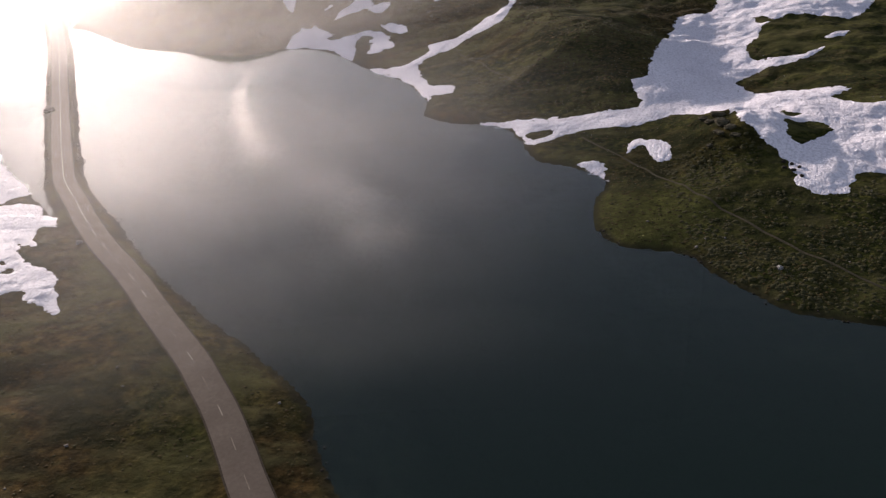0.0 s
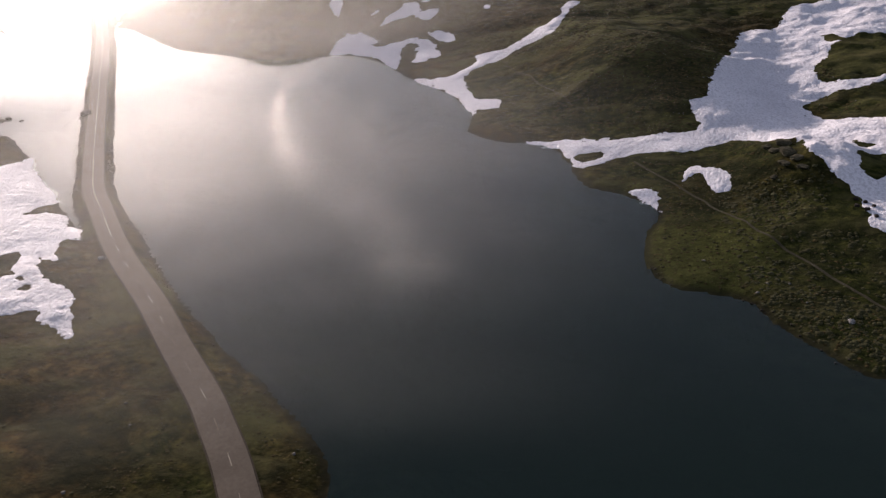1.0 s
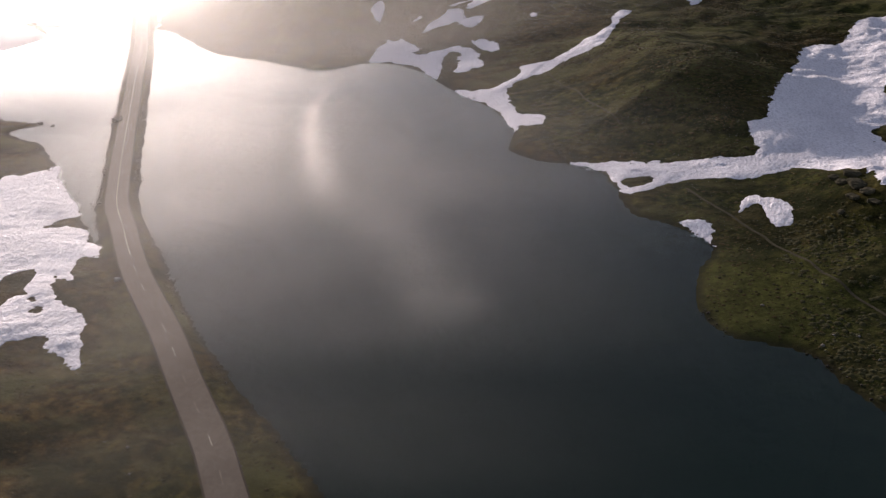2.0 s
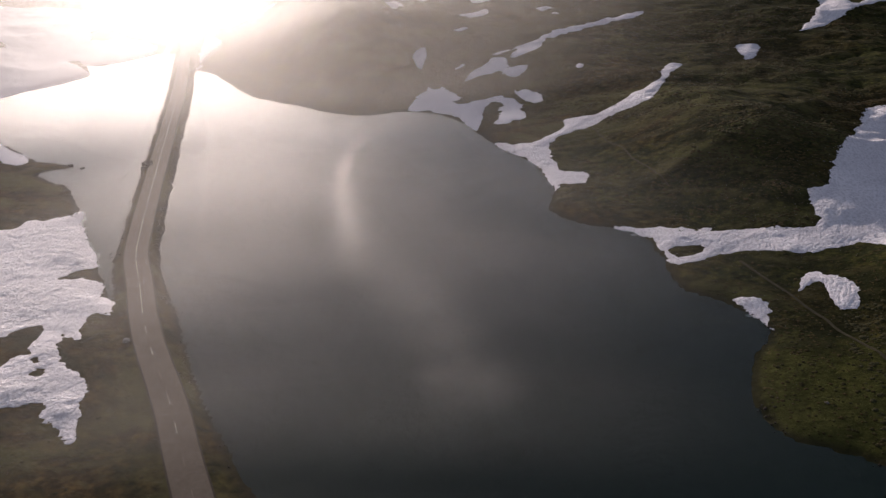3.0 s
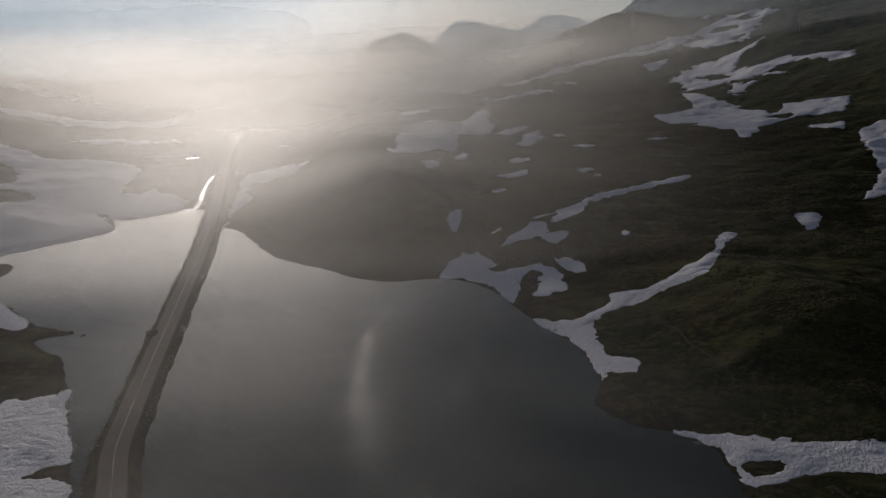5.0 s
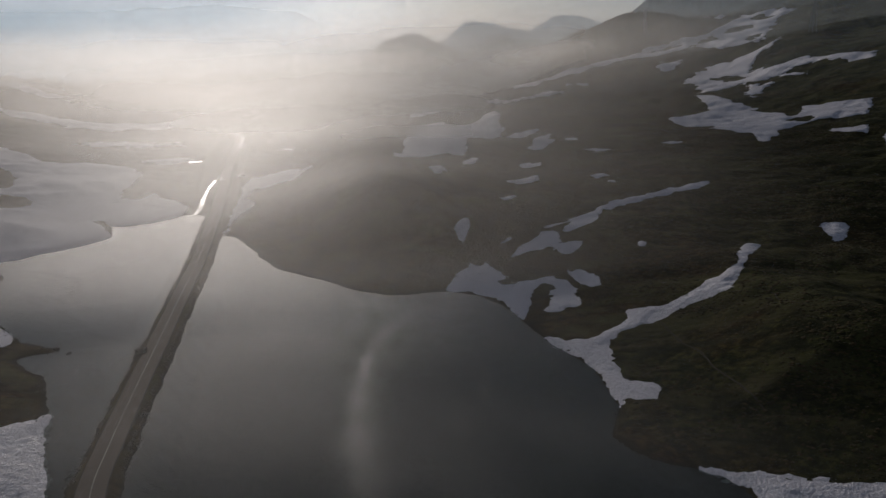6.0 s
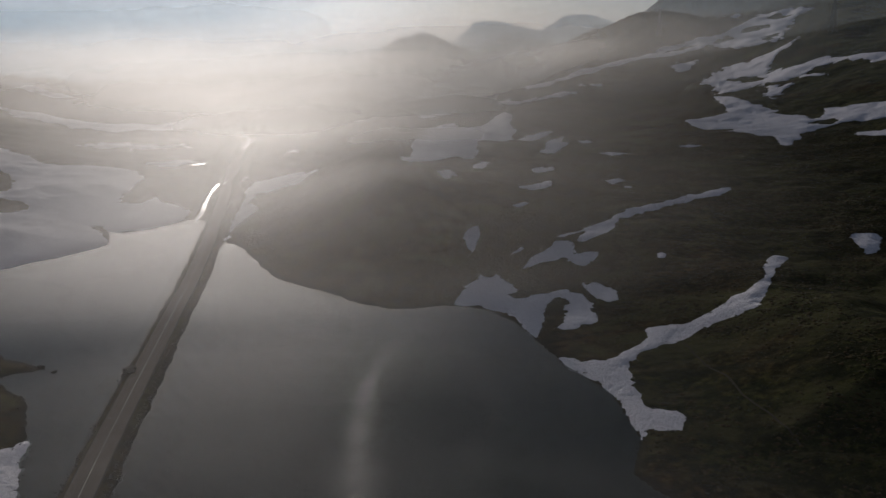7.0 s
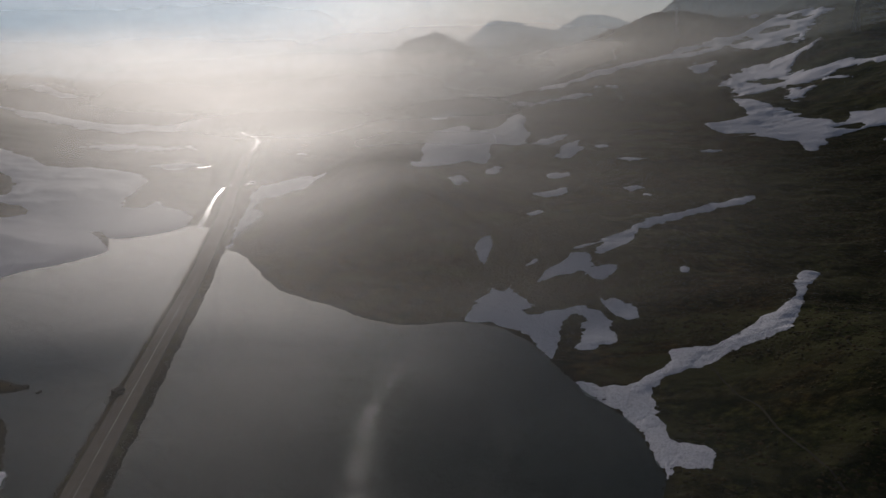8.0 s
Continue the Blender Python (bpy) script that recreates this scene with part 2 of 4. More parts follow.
def smooth_line(points, closed=False, step=3):
    """A curve through the points (Catmull-Rom), with step pieces between each two."""
    p = np.array(points, float)
    n = len(p)
    out = []
    for i in range(n if closed else n - 1):
        q = [p[(i + k) % n] if closed else p[min(max(i + k, 0), n - 1)] for k in (-1, 0, 1, 2)]
        for s in np.arange(step) / step:
            out.append(0.5 * (2 * q[1] + (q[2] - q[0]) * s + (2 * q[0] - 5 * q[1] + 4 * q[2] - q[3]) * s ** 2 + (3 * q[1] - q[0] - 3 * q[2] + q[3]) * s ** 3))
    if not closed:
        out.append(p[-1])
    return np.array(out)


def line_distance(x, y, line, closed=False):
    """Distance from the places x, y to a line, and how far along it, in pieces, the nearest place lies."""
    best, along = np.full(x.shape, 1e18), np.zeros(x.shape)
    ends = np.roll(line, -1, 0) if closed else line[1:]
    for i, (a, b) in enumerate(zip(line, ends)):
        d = b - a
        s = np.clip(((x - a[0]) * d[0] + (y - a[1]) * d[1]) / max(d @ d, 1e-9), 0, 1)
        r = (x - a[0] - s * d[0]) ** 2 + (y - a[1] - s * d[1]) ** 2
        near = r < best
        best = np.where(near, r, best)
        along = np.where(near, i + s, along)
    return np.sqrt(best), along


def inside_of(x, y, line):
    odd = np.zeros(x.shape, bool)
    for a, b in zip(line, np.roll(line, -1, 0)):
        if a[1] == b[1]:
            continue
        odd ^= ((a[1] > y) != (b[1] > y)) & (x < (b[0] - a[0]) * (y - a[1]) / (b[1] - a[1]) + a[0])
    return odd


def depth_in(x, y, line):
    """Distance to a closed line: above 0 inside it, below 0 outside."""
    d = line_distance(x, y, line, True)[0]
    return np.where(inside_of(x, y, line), d, -d)


WEST_SHORE = [(220, -240), (0, -240), (2, -100), (0, 0), (-8, 55), (-22.3, 95.1), (-26.1, 102.8), (-30.2, 112.6), (-34, 120.4), (-39.4, 127.3),
              (-53.1, 139.8), (-67.9, 154.5), (-82.7, 170.3), (-99.2, 193.9), (-108, 201), (-119, 198), (-128.7, 207), (-138.8, 218.6), (-150.7, 231.2), (-160, 240),
              (-166, 250), (-177, 259.5), (-185.8, 267), (-198, 272.5), (-202.3, 278), (-195, 285.5), (-213, 288), (-230, 298.6),
              (-252, 311.1), (-271.9, 331.8), (-274, 340), (-280, 350), (-292, 352.6), (-330, 346), (-400, 335)]
NORTH_SHORE = [(-420, 362), (-350, 360), (-306.5, 367), (-301, 378), (-294, 370), (-296, 376), (-288, 393.6), (-281, 415.4), (-300, 438), (-289.7, 436.1), (-276.6, 454.8),
               (-268.4, 467), (-245, 455), (-226.8, 430.5), (-215, 423.4), (-193.4, 402), (-171, 380.9), (-155.9, 374.4), (-141.8, 368.3), (-128.1, 361.7),
               (-116.9, 358.9), (-106.1, 361.1), (-94.4, 365.7), (-80.1, 361.3), (-68.7, 351), (-62.8, 343.6), (-56.7, 333.6), (-48.9, 324.4),
               (-40.3, 314.8), (-33.9, 307.3), (-29.3, 296), (-25.5, 286.5)]
EAST_SHORE = [(-25.7, 278), (-24.4, 270.3), (-15.3, 261), (-1.5, 258.5), (6.6, 246.1), (12.9, 226.5), (22.2, 221.6), (29.8, 211.3), (26.4, 198),
              (25.2, 183.7), (28.5, 176.3), (34.5, 173.3), (43, 170), (47.7, 162), (53.9, 153.5), (59.7, 146), (64.6, 144), (75.8, 140),
              (100, 133), (140, 118), (200, 100), (270, 20), (270, -240)]
SHORE = smooth_line(WEST_SHORE + NORTH_SHORE + EAST_SHORE, True)
ROAD = [(50, -140), (16, -10), (-10, 52), (-34.1, 93.2), (-39.5, 103), (-45.5, 113.5), (-51.1, 121.9), (-56.8, 130.1), (-69, 145.3), (-81.5, 161.3), (-97, 179.3),
        (-107.5, 193), (-116.3, 205.5), (-126, 219), (-134.2, 234), (-143.9, 252.6), (-157.4, 279.2), (-170.5, 305.2), (-187, 337.8), (-208.2, 380), (-237, 433.5), (-266, 486),
        (-297.5, 541), (-337, 613), (-370, 674), (-395, 720), (-435, 767), (-480, 810), (-600, 880), (-850, 960)]
ROAD_LINE = smooth_line(ROAD, step=6)
ROAD_TOP, ROAD_HALF = 1.9, 3.0


def hill(x, y, cx, cy, height, rx, ry, turn=0.0, flat=1.0):
    c, s = math.cos(radians(turn)), math.sin(radians(turn))
    u, v = (c * (x - cx) + s * (y - cy)) / rx, (c * (y - cy) - s * (x - cx)) / ry
    return height * np.exp(-(u * u + v * v) ** flat)


def land_height(x, y):
    """Height of the open land, away from the lake and the road."""
    out = np.interp(y, [100, 250, 330, 400, 500, 600, 800, 1000, 1500, 2500, 5000], [2, 3, 4, 8, 13, 17, 19, 22, 26, 30, 40]) * 1.0
    west = ramp(-150, -260, x)
    out = out * (1 - west) + west * np.interp(y, [250, 500, 900, 1500, 5000], [2.0, 3.5, 6, 12, 30])
    out = out - 60 * ramp(960, 1160, y) * ramp(-200, -380, x)
    s = x + 0.283 * (y - 614) - 58
    rise = 0.3 * 25 * np.logaddexp(0, s / 25)
    out = out + 190 * (1 - np.exp(-rise / 190)) * ramp(430, 640, y) * (1 - 0.5 * ramp(1000, 1350, y) * ramp(70, -80, x))
    out = out + hill(x, y, -188, 474, 17, 50, 66, 25, 1.4) + hill(x, y, -140, 440, 5, 52, 48)
    out = out + hill(x, y, 18, 314, 11.5, 38, 46, 0, 1.2) - hill(x, y, 78, 292, 4, 22, 60) + hill(x, y, 64, 229, 13, 16, 15, 0, 1.3) + hill(x, y, 58, 206, 4, 22, 25) + hill(x, y, 22, 274, 3.2, 28, 11)
    out = out + hill(x, y, 66, 230, 2.4, 11, 13) * fbm(x, y, 6, 3, 83)
    out = out + hill(x, y, -190, 605, 8, 60, 40) + hill(x, y, -381, 922, 15, 16, 30, 0, 0.8) + hill(x, y, -424, 988, 9, 20, 40, 0, 0.8) + hill(x, y, -350, 960, 9, 240, 120, 10)
    out = out + hill(x, y, -676, 1930, 112, 128, 180, 0, 1.5) + hill(x, y, -644, 2565, 112, 120, 260, 0, 1.1) + hill(x, y, -760, 2480, 58, 110, 200, 0, 1.2) + hill(x, y, -560, 3030, 112, 110, 260, 0, 1.1) + hill(x, y, -420, 3100, 72, 130, 260)
    out = out + hill(x, y, -110, 1430, 30, 110, 240) + hill(x, y, -275, 1450, 48, 165, 240) + hill(x, y, -410, 1480, 36, 110, 220) + hill(x, y, 10, 2300, 150, 240, 350)
    out = out + hill(x, y, -900, 800, 48, 190, 300) + hill(x, y, 1500, 700, 130, 700, 800)
    out = out + hill(x, y, -902, 120, 60, 420, 500) + hill(x, y, 919, -471, 80, 500, 500) + hill(x, y, -468, -917, 60, 500, 500)
    far = ramp(350, 900, np.hypot(x, y - 200))
    out = out + fbm(x, y, 260, 5, 11) * 9 * far + fbm(x, y, 60, 4, 5) * (1.3 + 2.0 * far) + fbm(x, y, 230, 6, 91, 0.62) * 26 * ramp(1200, 1900, y) + (0.5 - np.abs(fbm(x, y, 120, 4, 37))) * 12 * ramp(1000, 1300, y)
    ridges = 1 - np.abs(fbm(x, y, 34, 3, 23))
    return out + (ridges - 0.6) * 1.2 + fbm(x, y, 18, 4, 67, 0.6) * 1.1 + fbm(x, y, 8, 3, 57, 0.6) * 0.55 * (0.5 + 0.5 * ramp(-0.3, 0.4, fbm(x, y, 90, 2, 19)))


def height(x, y):
    """Height of the ground at the places x, y (arrays)."""
    x, y = np.asarray(x, float), np.asarray(y, float)
    shore = np.full(x.shape, -400.0)
    near = (x > -700) & (x < 600) & (y > -500) & (y < 800)
    shore[near] = depth_in(x[near], y[near], SHORE)
    d = -shore + fbm(x, y, 9, 4, 3, 0.6) * 1.2
    bank = 1.1 * (1 - np.exp(-np.maximum(d, 0) / 3.0)) + fbm(x, y, 7, 3, 31) * 0.22 * ramp(0, 5, d)
    land = bank + land_height(x, y) * ramp(0, 75, d) ** 1.25
    bed = -np.minimum(0.05 * np.maximum(-d, 0) + 0.007 * np.maximum(-d, 0) ** 2, 7.0)
    out = np.where(d > 0, land, bed)
    far = np.full(x.shape, 400.0)
    by = (x > -910) & (x < 110) & (y > -200) & (y < 1060)
    far[by] = line_distance(x[by], y[by], ROAD_LINE)[0]
    rough = fbm(x, y, 6, 3, 41) * 0.55
    top = ROAD_TOP - 0.35
    edge = ROAD_HALF + 0.75
    north = ramp(480, 640, y)
    top = top + north * 1.6
    side = top - 0.8 * np.maximum(far - edge + rough * ramp(edge - 0.5, edge + 2, far), 0)
    blend = ramp(edge + 9, edge + 1.5, far)
    out = np.where(out > top, out * (1 - blend) + top * blend, np.maximum(out, side))
    out = np.maximum(out, np.where(np.hypot(x + 166.5, y - 287.5) < 9, 0.9 - 0.33 * np.hypot(x + 166.5, y - 287.5) + rough, -9))
    return np.where(far < edge, np.minimum(out, top), out)


# ---- ground, water ----
def mesh_from(name, verts, faces, mat, smooth=True):
    me = bpy.data.meshes.new(name)
    me.from_pydata([tuple(v) for v in verts], [], [tuple(f) for f in faces])
    me.materials.append(mat)
    if smooth:
        me.polygons.foreach_set("use_smooth", np.ones(len(me.polygons), bool))
    me.update()
    return me


def grid_mesh(name, xs, ys, zs, keep, mat):
    """A sheet over the grid xs by ys with heights zs, of the cells that keep names."""
    ny, nx = zs.shape
    gx, gy = np.meshgrid(xs, ys)
    idx = np.arange(nx * ny).reshape(ny, nx)
    quads = np.stack([idx[:-1, :-1], idx[:-1, 1:], idx[1:, 1:], idx[1:, :-1]], -1)[keep]
    used = np.unique(quads)
    remap = np.zeros(nx * ny, np.int64)
    remap[used] = np.arange(len(used))
    quads = remap[quads].astype(np.int32)
    co = np.stack([gx.ravel(), gy.ravel(), zs.ravel()], -1)[used].astype(np.float32)
    me = bpy.data.meshes.new(name)
    me.vertices.add(len(co))
    me.vertices.foreach_set("co", co.ravel())
    me.loops.add(quads.size)
    me.loops.foreach_set("vertex_index", quads.ravel())
    me.polygons.add(len(quads))
    me.polygons.foreach_set("loop_start", np.arange(0, quads.size, 4, dtype=np.int32))
    me.polygons.foreach_set("use_smooth", np.ones(len(quads), bool))
    me.update(calc_edges=True)
    me.validate()
    me.materials.append(mat)
    return me


def spread(low, high, pitch, out_low, out_high, growth):
    """Grid lines: even between low and high, then wider and wider out to the ends."""
    mid = list(np.arange(low, high + pitch, pitch))
    step_, up = pitch, [mid[-1]]
    while up[-1] < out_high:
        step_ *= growth
        up.append(up[-1] + step_)
    step_, down = pitch, [mid[0]]
    while down[-1] > out_low:
        step_ *= growth
        down.append(down[-1] - step_)
    return np.array(down[:0:-1] + mid + up[1:])


GX = spread(-330, 180, 1.5, -4300, 4300, 1.02)
GY = np.concatenate([spread(80, 520, 1.5, -3500, 4300, 1.016)])
GZ = height(*np.meshgrid(GX, GY))
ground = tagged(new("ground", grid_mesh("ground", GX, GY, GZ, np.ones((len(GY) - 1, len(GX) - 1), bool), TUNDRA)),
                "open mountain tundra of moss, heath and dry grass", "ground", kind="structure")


def ground_at(x, y):
    """Height of the ground sheet itself at the places x, y."""
    x, y = np.asarray(x, float), np.asarray(y, float)
    i = np.clip(np.searchsorted(GX, x) - 1, 0, len(GX) - 2)
    j = np.clip(np.searchsorted(GY, y) - 1, 0, len(GY) - 2)
    u, v = (x - GX[i]) / (GX[i + 1] - GX[i]), (y - GY[j]) / (GY[j + 1] - GY[j])
    return (GZ[j, i] * (1 - u) + GZ[j, i + 1] * u) * (1 - v) + (GZ[j + 1, i] * (1 - u) + GZ[j + 1, i + 1] * u) * v


wx, wy = np.linspace(-420, 300, 13), np.linspace(-260, 520, 13)
water = tagged(new("lake", grid_mesh("lake", wx, wy, np.zeros((13, 13)), np.ones((12, 12), bool), WATER)),
               "calm dark mountain lake reflecting the misty sky", "lake", kind="structure")


# ---- road ----
def ribbon(name, line, half, lift, mat, drop=0.0, ground_follow=False, level=False):
    """A strip along a line, a little higher in the middle."""
    d = np.gradient(line, axis=0)
    d /= np.linalg.norm(d, axis=1)[:, None]
    side = np.stack([d[:, 1], -d[:, 0]], 1)
    verts, faces = [], []
    offs = (-half, -half * 0.5, 0.0, half * 0.5, half)
    flat = ground_at(line[:, 0], line[:, 1])
    flat = np.convolve(np.pad(flat, 6, "edge"), np.ones(13) / 13, "valid")
    for k, (p, s) in enumerate(zip(line, side)):
        for o in offs:
            q = p + s * o
            z = (flat[k] if level else float(ground_at(q[0], q[1])) if ground_follow else road_level(q[1])) + lift - drop * abs(o) / half
            verts.append((q[0], q[1], z))
        if k:
            for c in range(4):
                a = (k - 1) * 5 + c
                faces.append((a, a + 1, a + 6, a + 5))
    return mesh_from(name, verts, faces, mat)


def road_level(y):
    return ROAD_TOP + 1.6 * float(ramp(480, 640, y))


def even(line, pitch):
    """The same line with a point every pitch metres."""
    run = np.concatenate([[0], np.cumsum(np.linalg.norm(np.diff(line, axis=0), axis=1))])
    s = np.arange(0, run[-1], pitch)
    return np.stack([np.interp(s, run, line[:, 0]), np.interp(s, run, line[:, 1])], 1)


ROAD_EVEN = even(ROAD_LINE, 2.0)
road = tagged(new("road", ribbon("road", ROAD_EVEN, ROAD_HALF, 0.0, ASPHALT, 0.06)),
              "worn grey two-lane asphalt road on a low embankment", "road", kind="structure")
tagged(new("pavement", ribbon("pavement", ROAD_EVEN, ROAD_HALF + 0.35, -0.12, GRAVEL, 0.1)),
       "gravel shoulder along both sides of the road", "road shoulder", kind="structure")


def lane_marks():
    """Dashes on the bends, and one unbroken line over the causeway."""
    fine = even(ROAD_LINE, 0.5)
    first = int(np.argmin(np.hypot(fine[:, 0] + 33.5, fine[:, 1] - 95.9)))
    k = first - 80
    while k < len(fine) - 30:
        solid = 186 < fine[k, 1] < 432 or 455 < fine[k, 1] < 462
        n = 20 if solid else 7
        piece = fine[k:k + n + 1]
        ob = new("lane_mark", ribbon("lane_mark", piece, 0.07 if not solid else 0.08, 0.012, PAINT))
        ob.parent = road
        k += 20
        if fine[k if k < len(fine) else -1, 1] > 660:
            break


lane_marks()


# ---- snow ----
SNOW = []
rim = [(-95.9, 365.9), (-96.0, 375.8), (-96.1, 383.7), (-93.4, 388.0), (-94.9, 391.6), (-92.2, 390.7), (-89.3, 391.1), (-88.7, 396.4), (-86.9, 391.2), (-83.8, 389.3), (-80.2, 382.9), (-77.6, 380.1), (-79.6, 376.8), (-76.7, 372.6), (-74.3, 374.3), (-70.3, 377.0), (-65.9, 377.6), (-62.1, 381.8), (-59.0, 379.7), (-54.7, 377.7), (-51.6, 372.4), (-49.0, 367.2), (-49.4, 364.4), (-46.8, 358.2), (-47.0, 354.2), (-50.8, 352.4), (-52.6, 349.3), (-57.5, 349.4), (-56.2, 353.6), (-56.9, 360.7), (-58.5, 367.5), (-57.3, 370.5), (-58.8, 373.6), (-61.7, 375.2), (-63.9, 372.5), (-64.7, 367.8), (-63.9, 360.2), (-62.9, 353.8), (-62.5, 348.3), (-62.0, 342.1), (-64.1, 344.3), (-67.4, 349.0), (-71.6, 355.8), (-75.1, 359.4), (-78.4, 361.9), (-82.6, 363.9), (-87.9, 366.2)]
SNOW.append(([rim], []))
rim = [(-56.7, 389.2), (-54.3, 384.0), (-52.8, 385.5), (-49.9, 384.5), (-46.7, 380.6), (-43.6, 377.2), (-42.0, 373.5), (-43.6, 370.5), (-46.2, 371.1), (-48.2, 373.0), (-50.3, 375.4), (-52.7, 379.4)]
SNOW.append(([rim], []))
rim = [(-52.8, 327.9), (-50.8, 328.4), (-48.3, 327.3), (-46.1, 324.9), (-40.6, 326.0), (-38.0, 328.0), (-35.5, 331.1), (-33.8, 335.3), (-31.3, 338.5), (-29.5, 342.6), (-30.9, 348.0), (-27.8, 348.5), (-19.5, 349.5), (-15.6, 352.7), (-11.4, 356.9), (-1.8, 370.8), (2.4, 384.3), (2.6, 397.4), (5.1, 409.6), (10.1, 408.2), (5.0, 390.5), (3.6, 371.9), (0.7, 358.6), (-1.6, 352.7), (-15.3, 344.8), (-20.7, 339.3), (-26.7, 335.1), (-30.0, 333.0), (-31.7, 328.9), (-33.1, 325.2), (-32.0, 318.7), (-29.1, 309.9), (-26.5, 301.8), (-24.4, 299.6), (-21.5, 299.9), (-18.5, 298.9), (-16.5, 296.3), (-16.7, 291.7), (-17.4, 289.3), (-23.0, 289.4), (-24.5, 289.1), (-25.1, 286.0), (-26.9, 290.4), (-28.8, 293.1), (-31.5, 303.2), (-34.1, 306.7), (-36.2, 309.8), (-40.3, 314.9), (-48.5, 321.9)]
SNOW.append(([rim], []))
rim = [(-79.8, 398.9), (-77.5, 406.3), (-73.1, 412.2), (-71.4, 415.9), (-67.8, 416.7), (-64.3, 414.2), (-62.5, 407.4), (-56.4, 408.0), (-53.6, 405.3), (-57.8, 399.5), (-62.0, 401.1), (-65.6, 405.0), (-71.1, 403.0), (-75.7, 400.9)]
SNOW.append(([rim], []))
rim = [(-71.7, 420.7), (-65.1, 424.3), (-59.7, 435.6), (-55.2, 440.8), (-52.9, 447.7), (-48.5, 455.6), (-38.7, 467.4), (-29.9, 485.8), (-20.1, 494.0), (-13.5, 504.2), (-10.0, 504.1), (-14.4, 490.4), (-26.3, 481.5), (-38.1, 460.1), (-45.8, 450.6), (-51.3, 443.5), (-51.7, 430.7), (-57.2, 419.6), (-62.7, 416.1), (-61.6, 427.9), (-65.7, 421.9)]
SNOW.append(([rim], []))
rim = [(-107.0, 423.4), (-102.7, 422.3), (-101.9, 415.8), (-101.2, 407.5), (-103.7, 408.5), (-107.1, 414.2)]
SNOW.append(([rim], []))
rim = [(-86.5, 407.9), (-84.4, 411.8), (-82.8, 411.3), (-85.0, 408.2)]
SNOW.append(([rim], []))
rim = [(-32.9, 405.0), (-30.8, 406.1), (-29.5, 403.1), (-30.9, 400.7), (-32.4, 402.0)]
SNOW.append(([rim], []))
rim = [(-109, 535), (-105, 543), (-96, 538), (-95, 529), (-105, 530)]
SNOW.append(([rim], []))
rim = [(-103.9, 491.9), (-99.5, 495.2), (-95.1, 499.1), (-91.3, 503.6), (-90.5, 495.6), (-96.8, 489.1), (-101.7, 488.0)]
SNOW.append(([rim], []))
rim = [(-96.8, 453.2), (-92.8, 459.3), (-92.2, 453.5), (-95.0, 450.6)]
SNOW.append(([rim], []))
rim = [(-67, 514), (-62, 521), (-57, 515), (-61, 510), (-65, 507)]
SNOW.append(([rim], []))
rim = [(-58.8, 499.2), (-55.5, 506.8), (-54.1, 501.2)]
SNOW.append(([rim], []))
rim = [(-82, 579), (-74, 580), (-66, 579), (-72, 573)]
SNOW.append(([rim], []))
rim = [(-139.4, 478.4), (-144.4, 508.3), (-135.7, 493.2), (-133.4, 473.4), (-136.3, 472.6)]
SNOW.append(([rim], []))
rim = [(-158.2, 476.8), (-195.2, 588.3), (-197.7, 610.4), (-263.0, 789.5), (-261.3, 832.6), (-252.2, 846.4), (-205.9, 726.5), (-189.0, 715.8), (-216.0, 852.8), (-210.1, 865.1), (-190.2, 818.6), (-166.1, 712.4), (-149.6, 672.1), (-136.2, 603.8), (-143.2, 596.8), (-154.8, 589.9), (-146.9, 566.6), (-145.2, 552.9), (-157.8, 563.2), (-167.7, 547.0), (-153.1, 478.6)]
SNOW.append(([rim], []))
rim = [(-142, 538), (-142, 555), (-135, 551), (-133, 541), (-136, 524)]
SNOW.append(([rim], []))
rim = [(-290, 860), (-291, 887), (-275, 909), (-273, 898), (-278, 865), (-284, 851)]
SNOW.append(([rim], []))
rim = [(-132, 603), (-135, 634), (-133, 671), (-126, 674), (-124, 646), (-124, 606)]
SNOW.append(([rim], []))
rim = [(-114, 584), (-115, 604), (-114, 634), (-115, 656), (-108, 612), (-103, 609), (-106, 587), (-109, 577)]
SNOW.append(([rim], []))
rim = [(-100, 627), (-93, 637), (-91, 624), (-97, 617)]
SNOW.append(([rim], []))
rim_a = [(-2.1, 260.2), (8.4, 257.8), (18.3, 258.5), (28.0, 259.0), (39.9, 255.9), (44.4, 257.8), (44.2, 266.4), (43.4, 276.5), (49.3, 282.5), (52.4, 295.8), (59.4, 319.6), (66.8, 340.0), (73.4, 360.2), (84.2, 363.2), (91.4, 376.6), (98.6, 389.3), (113.8, 393.0), (137.6, 392.6), (155.2, 378.6), (145.5, 353.6), (132.7, 340.6), (122.0, 346.6), (113.3, 346.6), (100.5, 337.9), (96.2, 328.1), (89.1, 314.7), (90.3, 302.9), (101.4, 301.6), (113.7, 306.4), (99.6, 295.2), (90.4, 295.2), (78.3, 282.8), (81.1, 271.7), (86.9, 267.3), (95.9, 268.5), (100.5, 256.5)]
